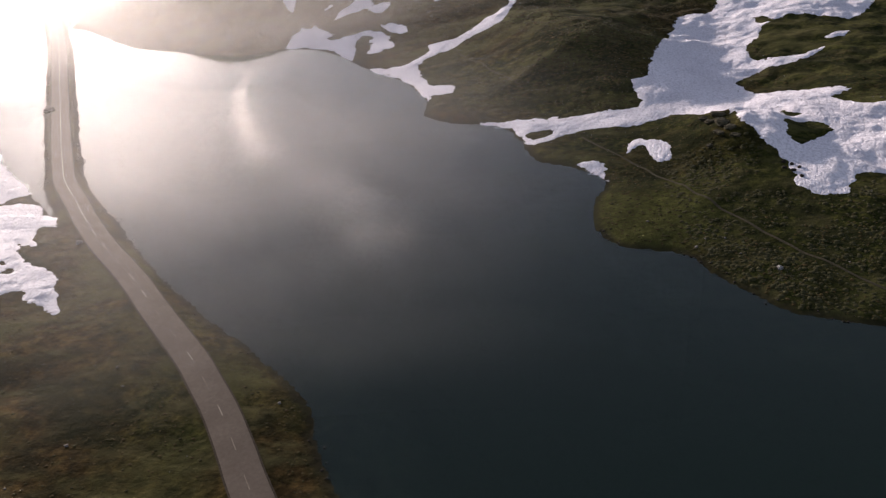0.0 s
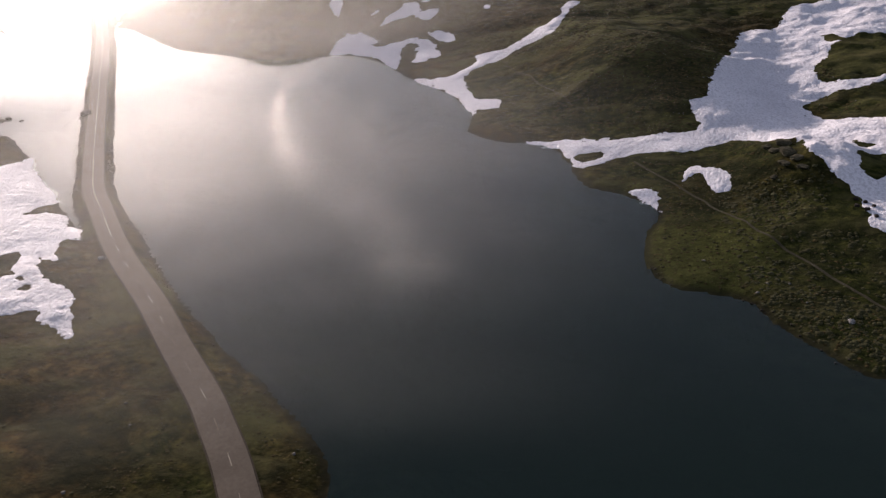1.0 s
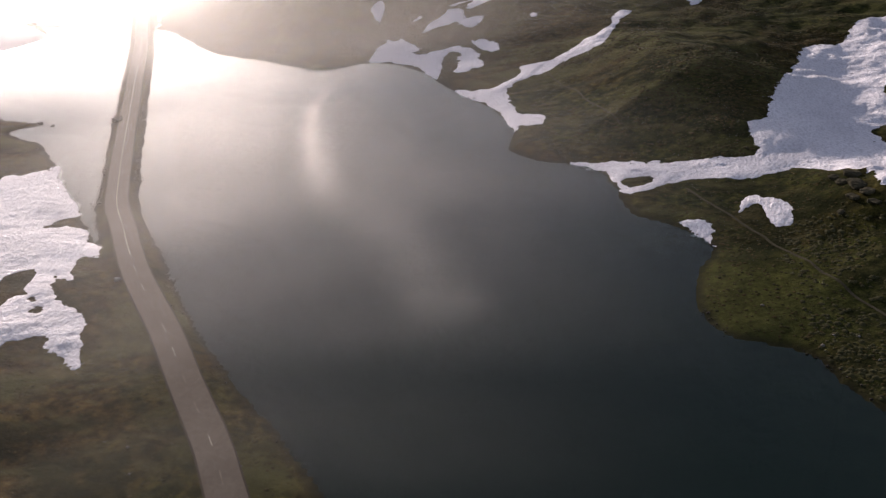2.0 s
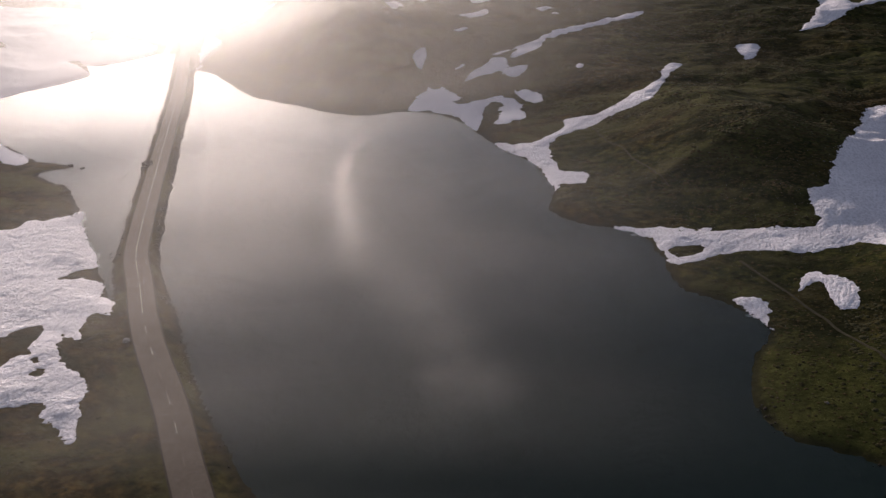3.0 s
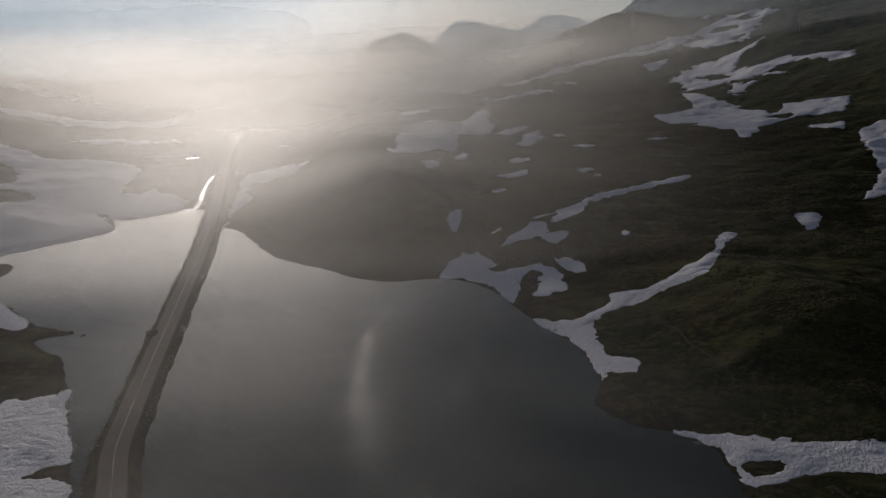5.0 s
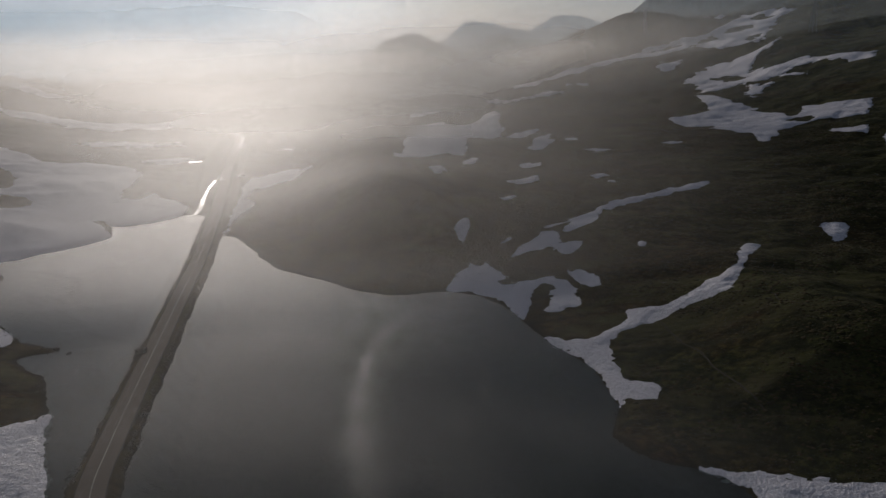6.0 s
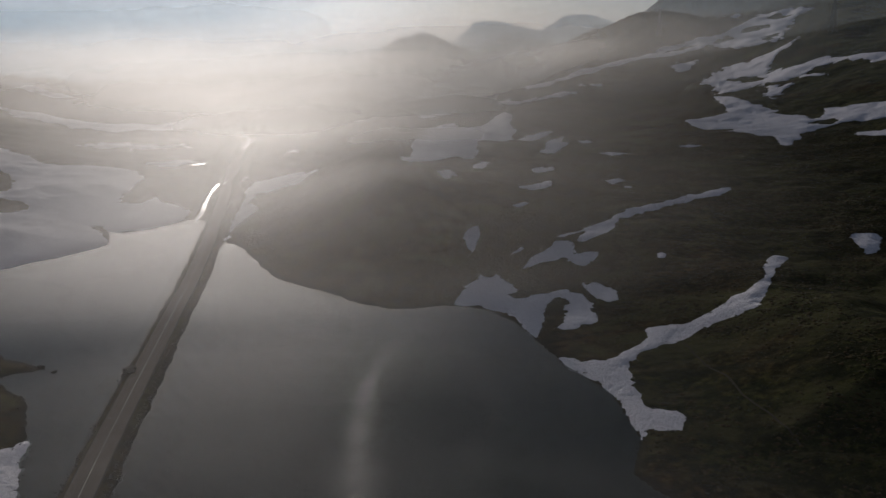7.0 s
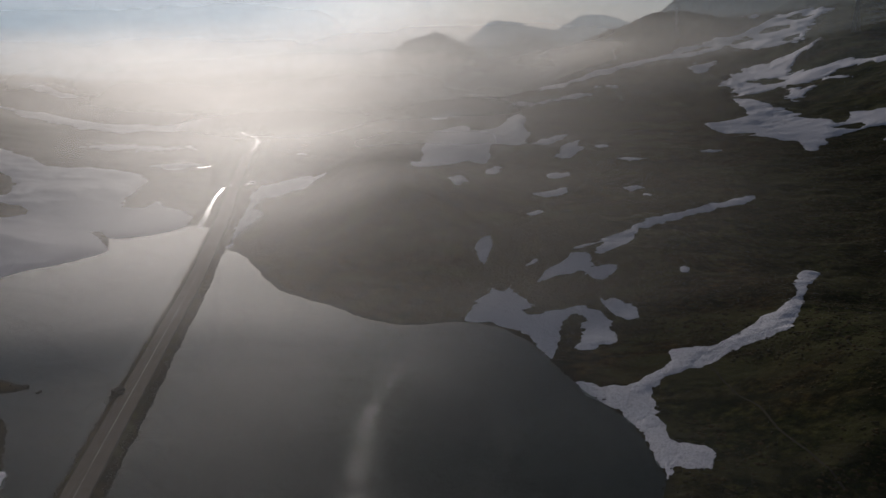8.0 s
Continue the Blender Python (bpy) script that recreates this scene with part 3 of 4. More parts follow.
rim_b = [(78.3, 282.8), (81.1, 271.7), (86.9, 267.3), (95.9, 268.5), (100.5, 256.5), (104.0, 247.6), (112.1, 245.5), (124.1, 247.4), (115.4, 218.6), (104.0, 196.9), (95.3, 198.6), (87.8, 199.2), (84.6, 191.2), (79.5, 188.8), (74.9, 193.0), (73.9, 196.7), (74.7, 204.7), (73.9, 212.5), (70.7, 216.4), (69.4, 221.9), (67.1, 228.3), (66.1, 237.4), (54.4, 250.3), (48.3, 248.8), (40.5, 245.9), (28.8, 246.9), (20.2, 244.8), (10.8, 238.9), (7.4, 245.6), (4.0, 253.7), (-2.1, 260.2), (39.9, 255.9), (66.6, 280.0)]
gap_a = [(8.3, 247.2), (13.6, 250.3), (17.8, 248.7), (15.1, 244.2), (10.8, 242.7)]
gap_b = [(79.6, 229.6), (88.0, 231.6), (92.0, 225.3), (87.2, 221.4), (80.3, 215.2), (77.6, 219.1)]
gap_c = [(99.0, 349.5), (103.3, 349.3), (105.9, 342.6), (100.2, 340.9)]
gap_d = [(82.2, 244.9), (84.6, 241.3), (86.8, 239.0), (82.5, 236.7)]
rim_c = [(0, 258), (8.4, 257.6), (18.3, 258.4), (28, 258.9), (39.9, 257.8), (45, 259), (48, 252), (40, 250), (28, 251), (15, 252), (5, 254)]
SNOW.append(([rim_a, rim_b, rim_c], [gap_a, gap_b, gap_c, gap_d]))
rim = [(36.8, 227.6), (38.7, 233.7), (41.0, 236.4), (43.5, 234.0), (46.8, 232.1), (47.8, 228.9), (48.4, 222.5), (46.2, 219.5), (43.5, 219.9), (42.8, 226.3), (41.9, 231.1), (39.6, 231.3)]
SNOW.append(([rim], []))
rim = [(22.0, 223.2), (25.4, 223.3), (29.2, 222.2), (30.0, 218.3), (29.2, 216.6), (30.3, 211.8), (28.4, 212.7), (26.5, 216.7), (24.4, 220.0)]
SNOW.append(([rim], []))
rim = [(117.1, 315.4), (122.0, 319.8), (126.5, 319.8), (121.8, 316.0)]
SNOW.append(([rim], []))
rim = [(-181.1, 221.0), (-175.5, 227.4), (-172.3, 230.5), (-173.4, 236.5), (-168.2, 237.3), (-166.8, 240.4), (-164.7, 244.0), (-164.0, 248.3), (-157.7, 240.8), (-150.7, 231.2), (-146.9, 228.4), (-140.6, 221.9), (-135.2, 215.6), (-135.1, 212.0), (-134.5, 207.7), (-130.7, 205.7), (-128.2, 205.6), (-123.5, 199.6), (-120.5, 199.0), (-116.8, 195.4), (-114.9, 191.2), (-119.1, 190.7), (-118.8, 186.7), (-114.2, 179.6), (-116.3, 179.0), (-119.4, 180.2), (-116.3, 174.9), (-111.4, 169.7), (-106.4, 166.6), (-101.0, 162.7), (-99.0, 159.1), (-96.0, 154.1), (-93.9, 150.4), (-92.0, 146.5), (-94.3, 147.7), (-97.4, 149.6), (-100.0, 150.8), (-102.7, 152.7), (-103.9, 154.9), (-106.8, 155.4), (-108.9, 153.5), (-111.4, 152.1), (-117.0, 150.0)]
gap_a = [(-135.4, 170.3), (-131.3, 175.4), (-130.0, 179.0), (-128.0, 181.9), (-125.6, 183.0), (-122.8, 178.2), (-121.6, 173.1), (-115.5, 168.2), (-115.8, 166.9), (-119.4, 168.9), (-120.8, 166.5), (-122.4, 156.2)]
gap_b = [(-113.7, 163.5), (-113.9, 165.4), (-112.4, 165.5), (-111.2, 163.6), (-111.7, 162.1)]
gap_c = [(-139.4, 204.5), (-136.7, 210.7), (-133.2, 213.3), (-131.4, 208.9), (-133.0, 206.8), (-136.5, 204.9)]
SNOW.append(([rim], [gap_a, gap_b, gap_c]))
rim = [(-261.1, 309.7), (-251.2, 310.3), (-233.3, 299.7), (-224.3, 295.3), (-212.8, 285.4), (-215.5, 280.8), (-223.9, 284.7), (-234.9, 283.8)]
SNOW.append(([rim], []))
rim = [(-467, 503), (-508, 575), (-471, 559), (-434, 540), (-414, 542), (-391, 551), (-364, 544), (-342, 524), (-331, 498), (-326, 481), (-321, 475), (-311, 478), (-312, 493), (-303, 486), (-292, 486), (-279, 479), (-274, 466), (-275, 453), (-282, 441), (-290, 434), (-296, 435), (-306, 441), (-309, 439), (-293, 428), (-279, 414), (-280, 402), (-284, 390), (-292, 379), (-294, 370), (-303, 356)]
gap_a = [(-391, 436), (-366, 444), (-353, 445), (-352, 433), (-365, 412)]
gap_b = [(-451, 489), (-438, 509), (-411, 492), (-385, 462), (-408, 450)]
SNOW.append(([rim], [gap_a, gap_b]))
rim = [(-226.6, 429.0), (-236.6, 447.7), (-245.0, 465.6), (-258.6, 494.8), (-268.0, 515.7), (-269.3, 529.7), (-265.0, 550.5), (-253.3, 556.8), (-220.3, 514.3), (-228.1, 507.4), (-244.6, 509.0), (-255.0, 508.9), (-251.6, 491.9), (-241.7, 483.8), (-239.5, 469.5), (-236.5, 454.8), (-228.6, 436.5)]
SNOW.append(([rim], []))
rim = [(-43, 720), (-33, 739), (-24, 743), (-15, 761), (-19, 790), (-27, 866), (-16, 861), (-7, 826), (0, 789), (11, 768), (19, 750), (15, 744), (27, 726), (34, 713), (35, 687), (41, 685), (46, 715), (45, 725), (54, 723), (64, 706), (84, 693), (76, 645), (58, 654), (50, 656), (39, 653), (29, 643), (25, 641), (28, 624), (22, 623), (20, 598), (16, 609), (14, 628), (12, 641), (3, 650), (-8, 663), (-19, 673), (-27, 685), (-37, 701)]
gap_a = [(33, 677), (44, 676), (48, 661), (39, 661)]
gap_b = [(-26, 676), (-16, 683), (-8, 673), (-16, 669)]
SNOW.append(([rim], [gap_a, gap_b]))
rim = [(52, 622), (55, 629), (73, 620), (70, 602), (56, 617)]
SNOW.append(([rim], []))
rim = [(-44, 951), (-35, 977), (-21, 1028), (-8, 1028), (5, 1023), (17, 1018), (29, 1022), (39, 1027), (50, 1092), (39, 1017), (29, 1002), (20, 992), (17, 972), (18, 942), (29, 936), (39, 931), (52, 930), (65, 929), (86, 902), (111, 878), (105, 838), (83, 872), (70, 893), (59, 899), (50, 900), (47, 880), (57, 854), (47, 855), (33, 881), (20, 876), (4, 896), (-10, 891), (-21, 881), (-28, 911)]
gap_a = [(-15, 947), (-5, 947), (11, 932), (13, 912), (-3, 932)]
SNOW.append(([rim], [gap_a]))
rim = [(7, 861), (11, 881), (16, 871), (22, 861), (31, 840), (26, 830), (19, 813), (16, 798), (12, 821)]
SNOW.append(([rim], []))
rim = [(-75, 1056), (-73, 1086), (-64, 1081), (-55, 1082), (-50, 1077), (-55, 1057), (-59, 1041), (-66, 1031)]
SNOW.append(([rim], []))
rim = [(-221, 982), (-206, 1052), (-183, 1093), (-157, 1128), (-127, 1142), (-107, 1204), (-103, 1230), (-86, 1231), (-66, 1232), (-45, 1268), (-37, 1233), (-41, 1158), (-55, 1127), (-69, 1122), (-84, 1116), (-103, 1124), (-124, 1117), (-157, 1087), (-175, 1013), (-186, 954), (-210, 959)]
gap_a = [(-93, 1150), (-75, 1212), (-57, 1173), (-73, 1137)]
SNOW.append(([rim], [gap_a]))
rim = [(-43, 1258), (-26, 1299), (-12, 1309), (-2, 1359), (14, 1489), (38, 1628), (57, 1382), (79, 1361), (60, 1312), (52, 1282), (38, 1173), (30, 1103), (21, 1088), (8, 1088), (-11, 1103), (-34, 1128), (-40, 1163), (-30, 1198), (-18, 1244), (-22, 1279), (-36, 1233)]
gap_a = [(-9, 1284), (11, 1294), (27, 1278), (14, 1269)]
gap_b = [(11, 1118), (26, 1148), (33, 1148), (22, 1103)]
gap_c = [(26, 1373), (43, 1378), (51, 1332), (34, 1313)]
SNOW.append(([rim], [gap_a, gap_b, gap_c]))
rim = [(-52, 1473), (-21, 1464), (13, 1644), (-13, 1459)]
SNOW.append(([rim], []))
rim = [(-383, 1426), (-530, 2090), (-566, 2407), (-553, 2507), (-554, 2456), (-530, 2199), (-363, 1437)]
SNOW.append(([rim], []))
rim = [(-307, 1410), (-280, 1406), (-256, 1411), (-222, 1341), (-234, 1318), (-254, 1319), (-274, 1320)]
SNOW.append(([rim], []))
rim = [(-301, 1281), (-282, 1281), (-251, 1232), (-233, 1216), (-254, 1211), (-279, 1220)]
SNOW.append(([rim], []))
rim = [(-290, 1342), (-258, 1298), (-238, 1245), (-242, 1224), (-270, 1284)]
SNOW.append(([rim], []))
rim = [(-238, 924), (-217, 920), (-185, 897), (-172, 910), (-154, 914), (-168, 891), (-193, 890), (-228, 917)]
SNOW.append(([rim], []))
rim = [(-154, 929), (-141, 932), (-129, 939), (-139, 932)]
SNOW.append(([rim], []))
rim = [(-39, 613), (-34, 619), (-28, 618), (-33, 611)]
SNOW.append(([rim], []))
rim = [(6, 542), (8, 544), (10, 542), (8, 541)]
SNOW.append(([rim], []))
rim = [(-534, 872), (-541, 898), (-551, 922), (-529, 888)]
SNOW.append(([rim], []))
rim = [(-312, 645), (-311, 651), (-305, 649), (-305, 640)]
SNOW.append(([rim], []))
rim = [(61.0, 463.1), (68.1, 483.9), (75.8, 515.3), (75.2, 556.2), (76.0, 590.0), (86.7, 606.8), (99.0, 610.9), (110.0, 610.6), (141.0, 580.6), (128.5, 521.1), (93.8, 505.9), (84.0, 486.5), (69.9, 469.0)]
gap_a = [(88, 529), (97, 541), (100, 525), (90, 508)]
SNOW.append(([rim], [gap_a]))
rim = [(32.2, 434.9), (36.9, 437.5), (42.3, 439.0), (40.6, 425.5), (36.9, 417.7), (33.9, 423.2)]
SNOW.append(([rim], []))
rim = [(-692.3, 752.8), (-668.2, 768.0), (-633.2, 773.7), (-560.9, 738.4), (-538.2, 777.4), (-493.3, 826.2), (-487.8, 759.6), (-494.8, 708.1), (-526.0, 696.8), (-592.5, 716.8), (-651.9, 737.9)]
SNOW.append(([rim], []))
rim = [(-469.8, 606.4), (-461.8, 623.2), (-448.8, 641.6), (-417.6, 643.3), (-402.4, 656.3), (-406.7, 628.8), (-427.4, 615.6), (-450.6, 610.1)]
SNOW.append(([rim], []))
rim = [(-375.9, 566.6), (-369.8, 579.9), (-351.4, 581.9), (-337.1, 577.9), (-349.4, 570.0), (-351.3, 560.9), (-362.2, 564.0)]
SNOW.append(([rim], []))
rim = [(-822.7, 919.0), (-714.7, 848.6), (-682.0, 856.7), (-689.1, 828.4), (-724.5, 827.9), (-790.9, 863.4)]
SNOW.append(([rim], []))


def snow_patch(number, outer, bare):
    """An old snowfield: thin at its ragged rim, with bare patches left in it."""
    every = np.concatenate([np.array(p, float) for p in outer])
    low, high = every.min(0) - 4, every.max(0) + 4
    far = math.hypot(*(every.mean(0) - (0, 60)))
    lines = [smooth_line(p, True, 3 if far < 420 else 1) for p in outer]
    pitch = 0.5 if far < 330 else 0.7 if far < 480 else 1.0 if far < 750 else 1.8
    xs, ys = np.arange(low[0], high[0], pitch), np.arange(low[1], high[1], pitch)
    gx, gy = np.meshgrid(xs, ys)
    d = np.full(gx.shape, -1e9)
    for p in lines:
        d = np.maximum(d, depth_in(gx, gy, p))
    for p in bare:
        d = np.minimum(d, -depth_in(gx, gy, smooth_line(p, True, 2)))
    ragged = min(1.0, 0.12 * (high - low).min())
    d = d + (fbm(gx, gy, 2.6 + 1.8 * pitch, 4, 61 + number, 0.7) * 1.25 + fbm(gx, gy, 16.0, 3, 7) * (0.12 if far < 420 else 0.8)) * ragged * (0.95 if far < 420 else 1.4 if far < 700 else 5.0) + (0.35 if far < 420 else 0.0)
    thick = 0.4 if far < 480 else 0.3
    lift = np.clip(d * 0.16 * (pitch / 0.75), -0.9, 10)
    lift = np.where(lift > 0, thick * (1 - np.exp(-lift / thick)), lift * 3)
    lift = lift + ((fbm(gx, gy, 1.5, 2, 71) * 0.1 if far < 480 else fbm(gx, gy, 3.0, 2, 71) * 0.08) + fbm(gx, gy, 11, 2, 72) * 0.1) * ramp(0.5, 2.5, d)
    lift = lift + (0.15 if far > 420 else 0.0) * ramp(-0.5, 1.5, d)
    z = np.maximum(ground_at(gx, gy), -0.25) + lift
    good = d > -1.6 * pitch
    keep = good[:-1, :-1] | good[1:, :-1] | good[:-1, 1:] | good[1:, 1:]
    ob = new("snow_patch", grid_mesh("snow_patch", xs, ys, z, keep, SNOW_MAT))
    size = (high - low).max()
    label = ("broad field of old pitted snow on the tundra" if size > 90 else "tongue of old grainy snow lying in a hollow" if size > 35
             else "small leftover patch of old snow on the heath")
    return tagged(ob, label, "snow patch", "snow patches")


for number, (outer, bare) in enumerate(SNOW):
    snow_patch(number, outer, bare)


# ---- stones, heath, tracks and streams ----
def tri_mesh(name, co, tris, mat):
    """A mesh of triangles from arrays."""
    me = bpy.data.meshes.new(name)
    me.vertices.add(len(co))
    me.vertices.foreach_set("co", co.astype(np.float32).ravel())
    me.loops.add(tris.size)
    me.loops.foreach_set("vertex_index", tris.astype(np.int32).ravel())
    me.polygons.add(len(tris))
    me.polygons.foreach_set("loop_start", np.arange(0, tris.size, 3, dtype=np.int32))
    me.update(calc_edges=True)
    me.validate()
    me.materials.append(mat)
    return me


SNOW_LINES = [[smooth_line(p, True, 2) for p in outer] for outer, _ in SNOW]


def open_ground(x, y, low=0.35, road_gap=5.5):
    """Which of the places lie on dry land, free of snow and road."""
    good = (ground_at(x, y) > low) & (line_distance(x, y, ROAD_LINE)[0] > road_gap)
    for lines in SNOW_LINES:
        for line in lines:
            lo, hi = line.min(0) - 1, line.max(0) + 1
            box = good & (x > lo[0]) & (x < hi[0]) & (y > lo[1]) & (y < hi[1])
            if box.any():
                good[box] &= ~inside_of(x[box], y[box], line)
    return good


HEADLAND_PATH = [(25, 241), (29.4, 233.7), (40, 216.4), (52, 193.9), (61.4, 177.2), (69.7, 163.6), (78.9, 151.6), (92, 140)]


def tussocks(name, count, x0, x1, y0, y1, small, large, seed, mat=None, label="low cushions of dark heath and dwarf willow on the tundra"):
    """Low cushions of heath and dwarf willow, thicker in some places than in others."""
    r = np.random.RandomState(seed)
    x, y = r.uniform(x0, x1, count * 3), r.uniform(y0, y1, count * 3)
    thick = fbm(x, y, 40, 3, 19) + 0.4 * fbm(x, y, 9, 2, 29)
    good = (thick + r.uniform(-0.5, 0.5, x.size) > 0.05)
    x, y = x[good], y[good]
    good = open_ground(x, y) & (line_distance(x, y, np.array(HEADLAND_PATH, float))[0] > 1.3)
    x, y = x[good][:count], y[good][:count]
    n = x.size
    size = r.uniform(small, large, n) * r.uniform(0.6, 1.0, n)
    high = size * r.uniform(0.2, 0.42, n)
    z = ground_at(x, y) - 0.08
    k = np.arange(6) * math.pi / 3
    turn = r.uniform(0, 6.3, n)
    ang = k[None, :] + turn[:, None]
    ring1 = size[:, None] * r.uniform(0.7, 1.2, (n, 6))
    ring2 = ring1 * r.uniform(0.5, 0.8, (n, 6))
    low = np.stack([x[:, None] + ring1 * np.cos(ang), y[:, None] + ring1 * np.sin(ang), np.repeat(z[:, None], 6, 1)], -1)
    mid = np.stack([x[:, None] + ring2 * np.cos(ang), y[:, None] + ring2 * np.sin(ang), z[:, None] + high[:, None] * r.uniform(0.5, 0.9, (n, 6))], -1)
    top = np.stack([x, y, z + high], -1)[:, None, :]
    co = np.concatenate([low, mid, top], 1).reshape(-1, 3)
    one = []
    for i in range(6):
        j = (i + 1) % 6
        one += [(i, j, 6 + j), (i, 6 + j, 6 + i), (6 + i, 6 + j, 12)]
    tris = (np.array(one)[None] + 13 * np.arange(n)[:, None, None]).reshape(-1, 3)
    return tagged(new(name, tri_mesh(name, co, tris, mat or HEATH)), label, "heath", kind="stuff")


tussocks("heath_cushions", 9000, 18, 130, 138, 300, 0.25, 0.65, 1)
tussocks("dwarf_shrubs", 3500, 44, 130, 138, 222, 0.45, 0.95, 6, SHRUB, "dark knee-high dwarf shrubs crowded over the headland")
tussocks("heath_cushions", 9000, -190, -20, 80, 225, 0.2, 0.55, 2)
tussocks("heath_cushions", 20000, -115, 95, 258, 440, 0.3, 0.95, 3)
tussocks("heath_cushions", 8000, -240, -90, 370, 560, 0.4, 1.0, 4)
tussocks("heath_cushions", 9000, -100, 120, 430, 640, 0.5, 1.3, 5)


def stones(name, x, y, small, large, seed, label, sink=0.3):
    """Loose angular stones at the places x, y."""
    r = np.random.RandomState(seed)
    n = x.size
    size = small + (large - small) * r.uniform(0, 1, n) ** 2.2
    cube = np.array([(a, b, c) for a in (-1, 1) for b in (-1, 1) for c in (-1, 1)], float) * 0.5
    co = cube[None] * r.uniform(0.6, 1.15, (n, 8, 3)) * size[:, None, None] * np.stack([np.ones(n), r.uniform(0.6, 1.1, n), r.uniform(0.45, 0.8, n)], -1)[:, None, :]
    a = r.uniform(0, 6.3, n)[:, None]
    rx, ry = co[..., 0] * np.cos(a) - co[..., 1] * np.sin(a), co[..., 0] * np.sin(a) + co[..., 1] * np.cos(a)
    z = np.maximum(ground_at(x, y), -0.3) + size * (0.4 - sink)
    co = np.stack([rx + x[:, None], ry + y[:, None], co[..., 2] + z[:, None]], -1).reshape(-1, 3)
    quads = [(0, 1, 3, 2), (4, 6, 7, 5), (0, 4, 5, 1), (2, 3, 7, 6), (0, 2, 6, 4), (1, 5, 7, 3)]
    one = [t for a_, b_, c_, d_ in quads for t in ((a_, b_, c_), (a_, c_, d_))]
    tris = (np.array(one)[None] + 8 * np.arange(n)[:, None, None]).reshape(-1, 3)
    return tagged(new(name, tri_mesh(name, co, tris, ROCK_DARK if "dark" in label else ROCK)), label, "stones", kind="stuff")


def bank_stones():
    r = np.random.RandomState(8)
    line = even(ROAD_LINE, 0.5)
    line = line[(line[:, 1] > 222) & (line[:, 1] < 478)]
    d = np.gradient(line, axis=0)
    d /= np.linalg.norm(d, axis=1)[:, None]
    pick = r.randint(0, len(line), 3000)
    off = r.uniform(4.2, 7.6, pick.size) * r.choice([-1, 1], pick.size)
    p = line[pick] + np.stack([d[pick, 1], -d[pick, 0]], 1) * off[:, None]
    dry = ground_at(p[:, 0], p[:, 1]) > -0.6
    stones("embankment_stones", p[dry, 0], p[dry, 1], 0.2, 0.6, 9, "dark broken stones banked along the causeway")
    shore = even(np.concatenate([SHORE, SHORE[:1]]), 0.8)
    shore = shore[(shore[:, 1] > 85) & (shore[:, 1] < 470) & (shore[:, 0] > -320) & (shore[:, 0] < 120)]
    rough = fbm(shore[:, 0], shore[:, 1], 22, 2, 77) > 0.05
    shore = shore[rough]
    pick = r.randint(0, len(shore), 500)
    p = shore[pick] + r.normal(0, 0.9, (pick.size, 2))
    p = p[ground_at(p[:, 0], p[:, 1]) > -0.12]
    stones("shore_stones", p[:, 0], p[:, 1], 0.2, 0.6, 10, "dark wet stones along the water's edge")
    x, y = r.uniform(-200, 120, 900), r.uniform(85, 430, 900)
    good = open_ground(x, y) & (fbm(x, y, 55, 2, 99) > 0.1)
    stones("field_stones", x[good], y[good], 0.2, 0.7, 11, "grey lichened stones strewn over the heath", 0.4)


bank_stones()


def boulder(x, y, size, tall, seed, label, mat):
    bm = bmesh.new()
    bmesh.ops.create_icosphere(bm, subdivisions=3, radius=1.0)
    for v in bm.verts:
        p = v.co * 1.3 + Vector((seed * 7.1, 0, 0))
        k = 1 + 0.35 * noise.noise(p) + 0.12 * noise.noise(p * 3)
        facet = max(abs(v.co.x), abs(v.co.y) * 0.9, abs(v.co.z) * 1.1)
        v.co = v.co * k / (0.45 + 0.55 * facet)
        v.co = Vector((v.co.x * size, v.co.y * size * 0.75, v.co.z * tall))
    me = bpy.data.meshes.new("boulder")
    bm.to_mesh(me)
    bm.free()
    me.materials.append(mat)
    ob = new("boulder", me)
    ob.location = (x, y, float(ground_at(np.array(x), np.array(y))) + tall * 0.35)
    ob.rotation_euler = (0, 0, seed * 1.7)
    return tagged(ob, label, "boulder", "boulders")


boulder(60.9, 161, 0.7, 0.4, 1, "pale grey boulder lying on the grassy shore", PALE_ROCK)
boulder(-103.2, 180.2, 0.75, 0.5, 2, "pale angular boulder beside the road", PALE_ROCK)
for k, (x, y) in enumerate(((73.5, 207), (75, 205.2), (72.8, 203.8), (76.2, 203), (74.4, 201.6), (75.5, 198.4))):
    boulder(x, y, 0.55, 0.45, 20 + k, "small dark stone sticking out of the snow", ROCK_DARK)
for k, (x, y, size) in enumerate(((60.2, 232.3, 1.9), (62.4, 229, 2.4), (63.8, 224.7, 1.8), (60.7, 224, 1.6), (58.8, 236, 1.5), (64.4, 220.5, 1.5), (57.8, 220.5, 1.1), (62.6, 235.5, 2.1))):
    boulder(x, y, size * 0.9, size * 0.3, 50 + k, "mossy grey rock outcrop on the knoll", ROCK_MOSS)
for k, (x, y, size) in enumerate(((-166, 287.5, 1.8), (-168, 289, 1.3), (-164.2, 286, 1.2), (-196, 286, 1.0), (-190, 284.5, 0.8))):
    boulder(x, y, size, size * 0.6, 30 + k, "dark boulder at the water's edge", ROCK_DARK)


def footpath(points, half, label):
    line = even(smooth_line(points, step=8), 1.0)
    line = line + np.stack([fbm(line[:, 0], line[:, 1], 7, 2, 51), fbm(line[:, 0], line[:, 1], 7, 2, 52)], 1) * 0.4
    return tagged(new("footpath", ribbon("footpath", line, half, 0.09, TRAIL, 0.05, True)), label, "path", kind="structure")


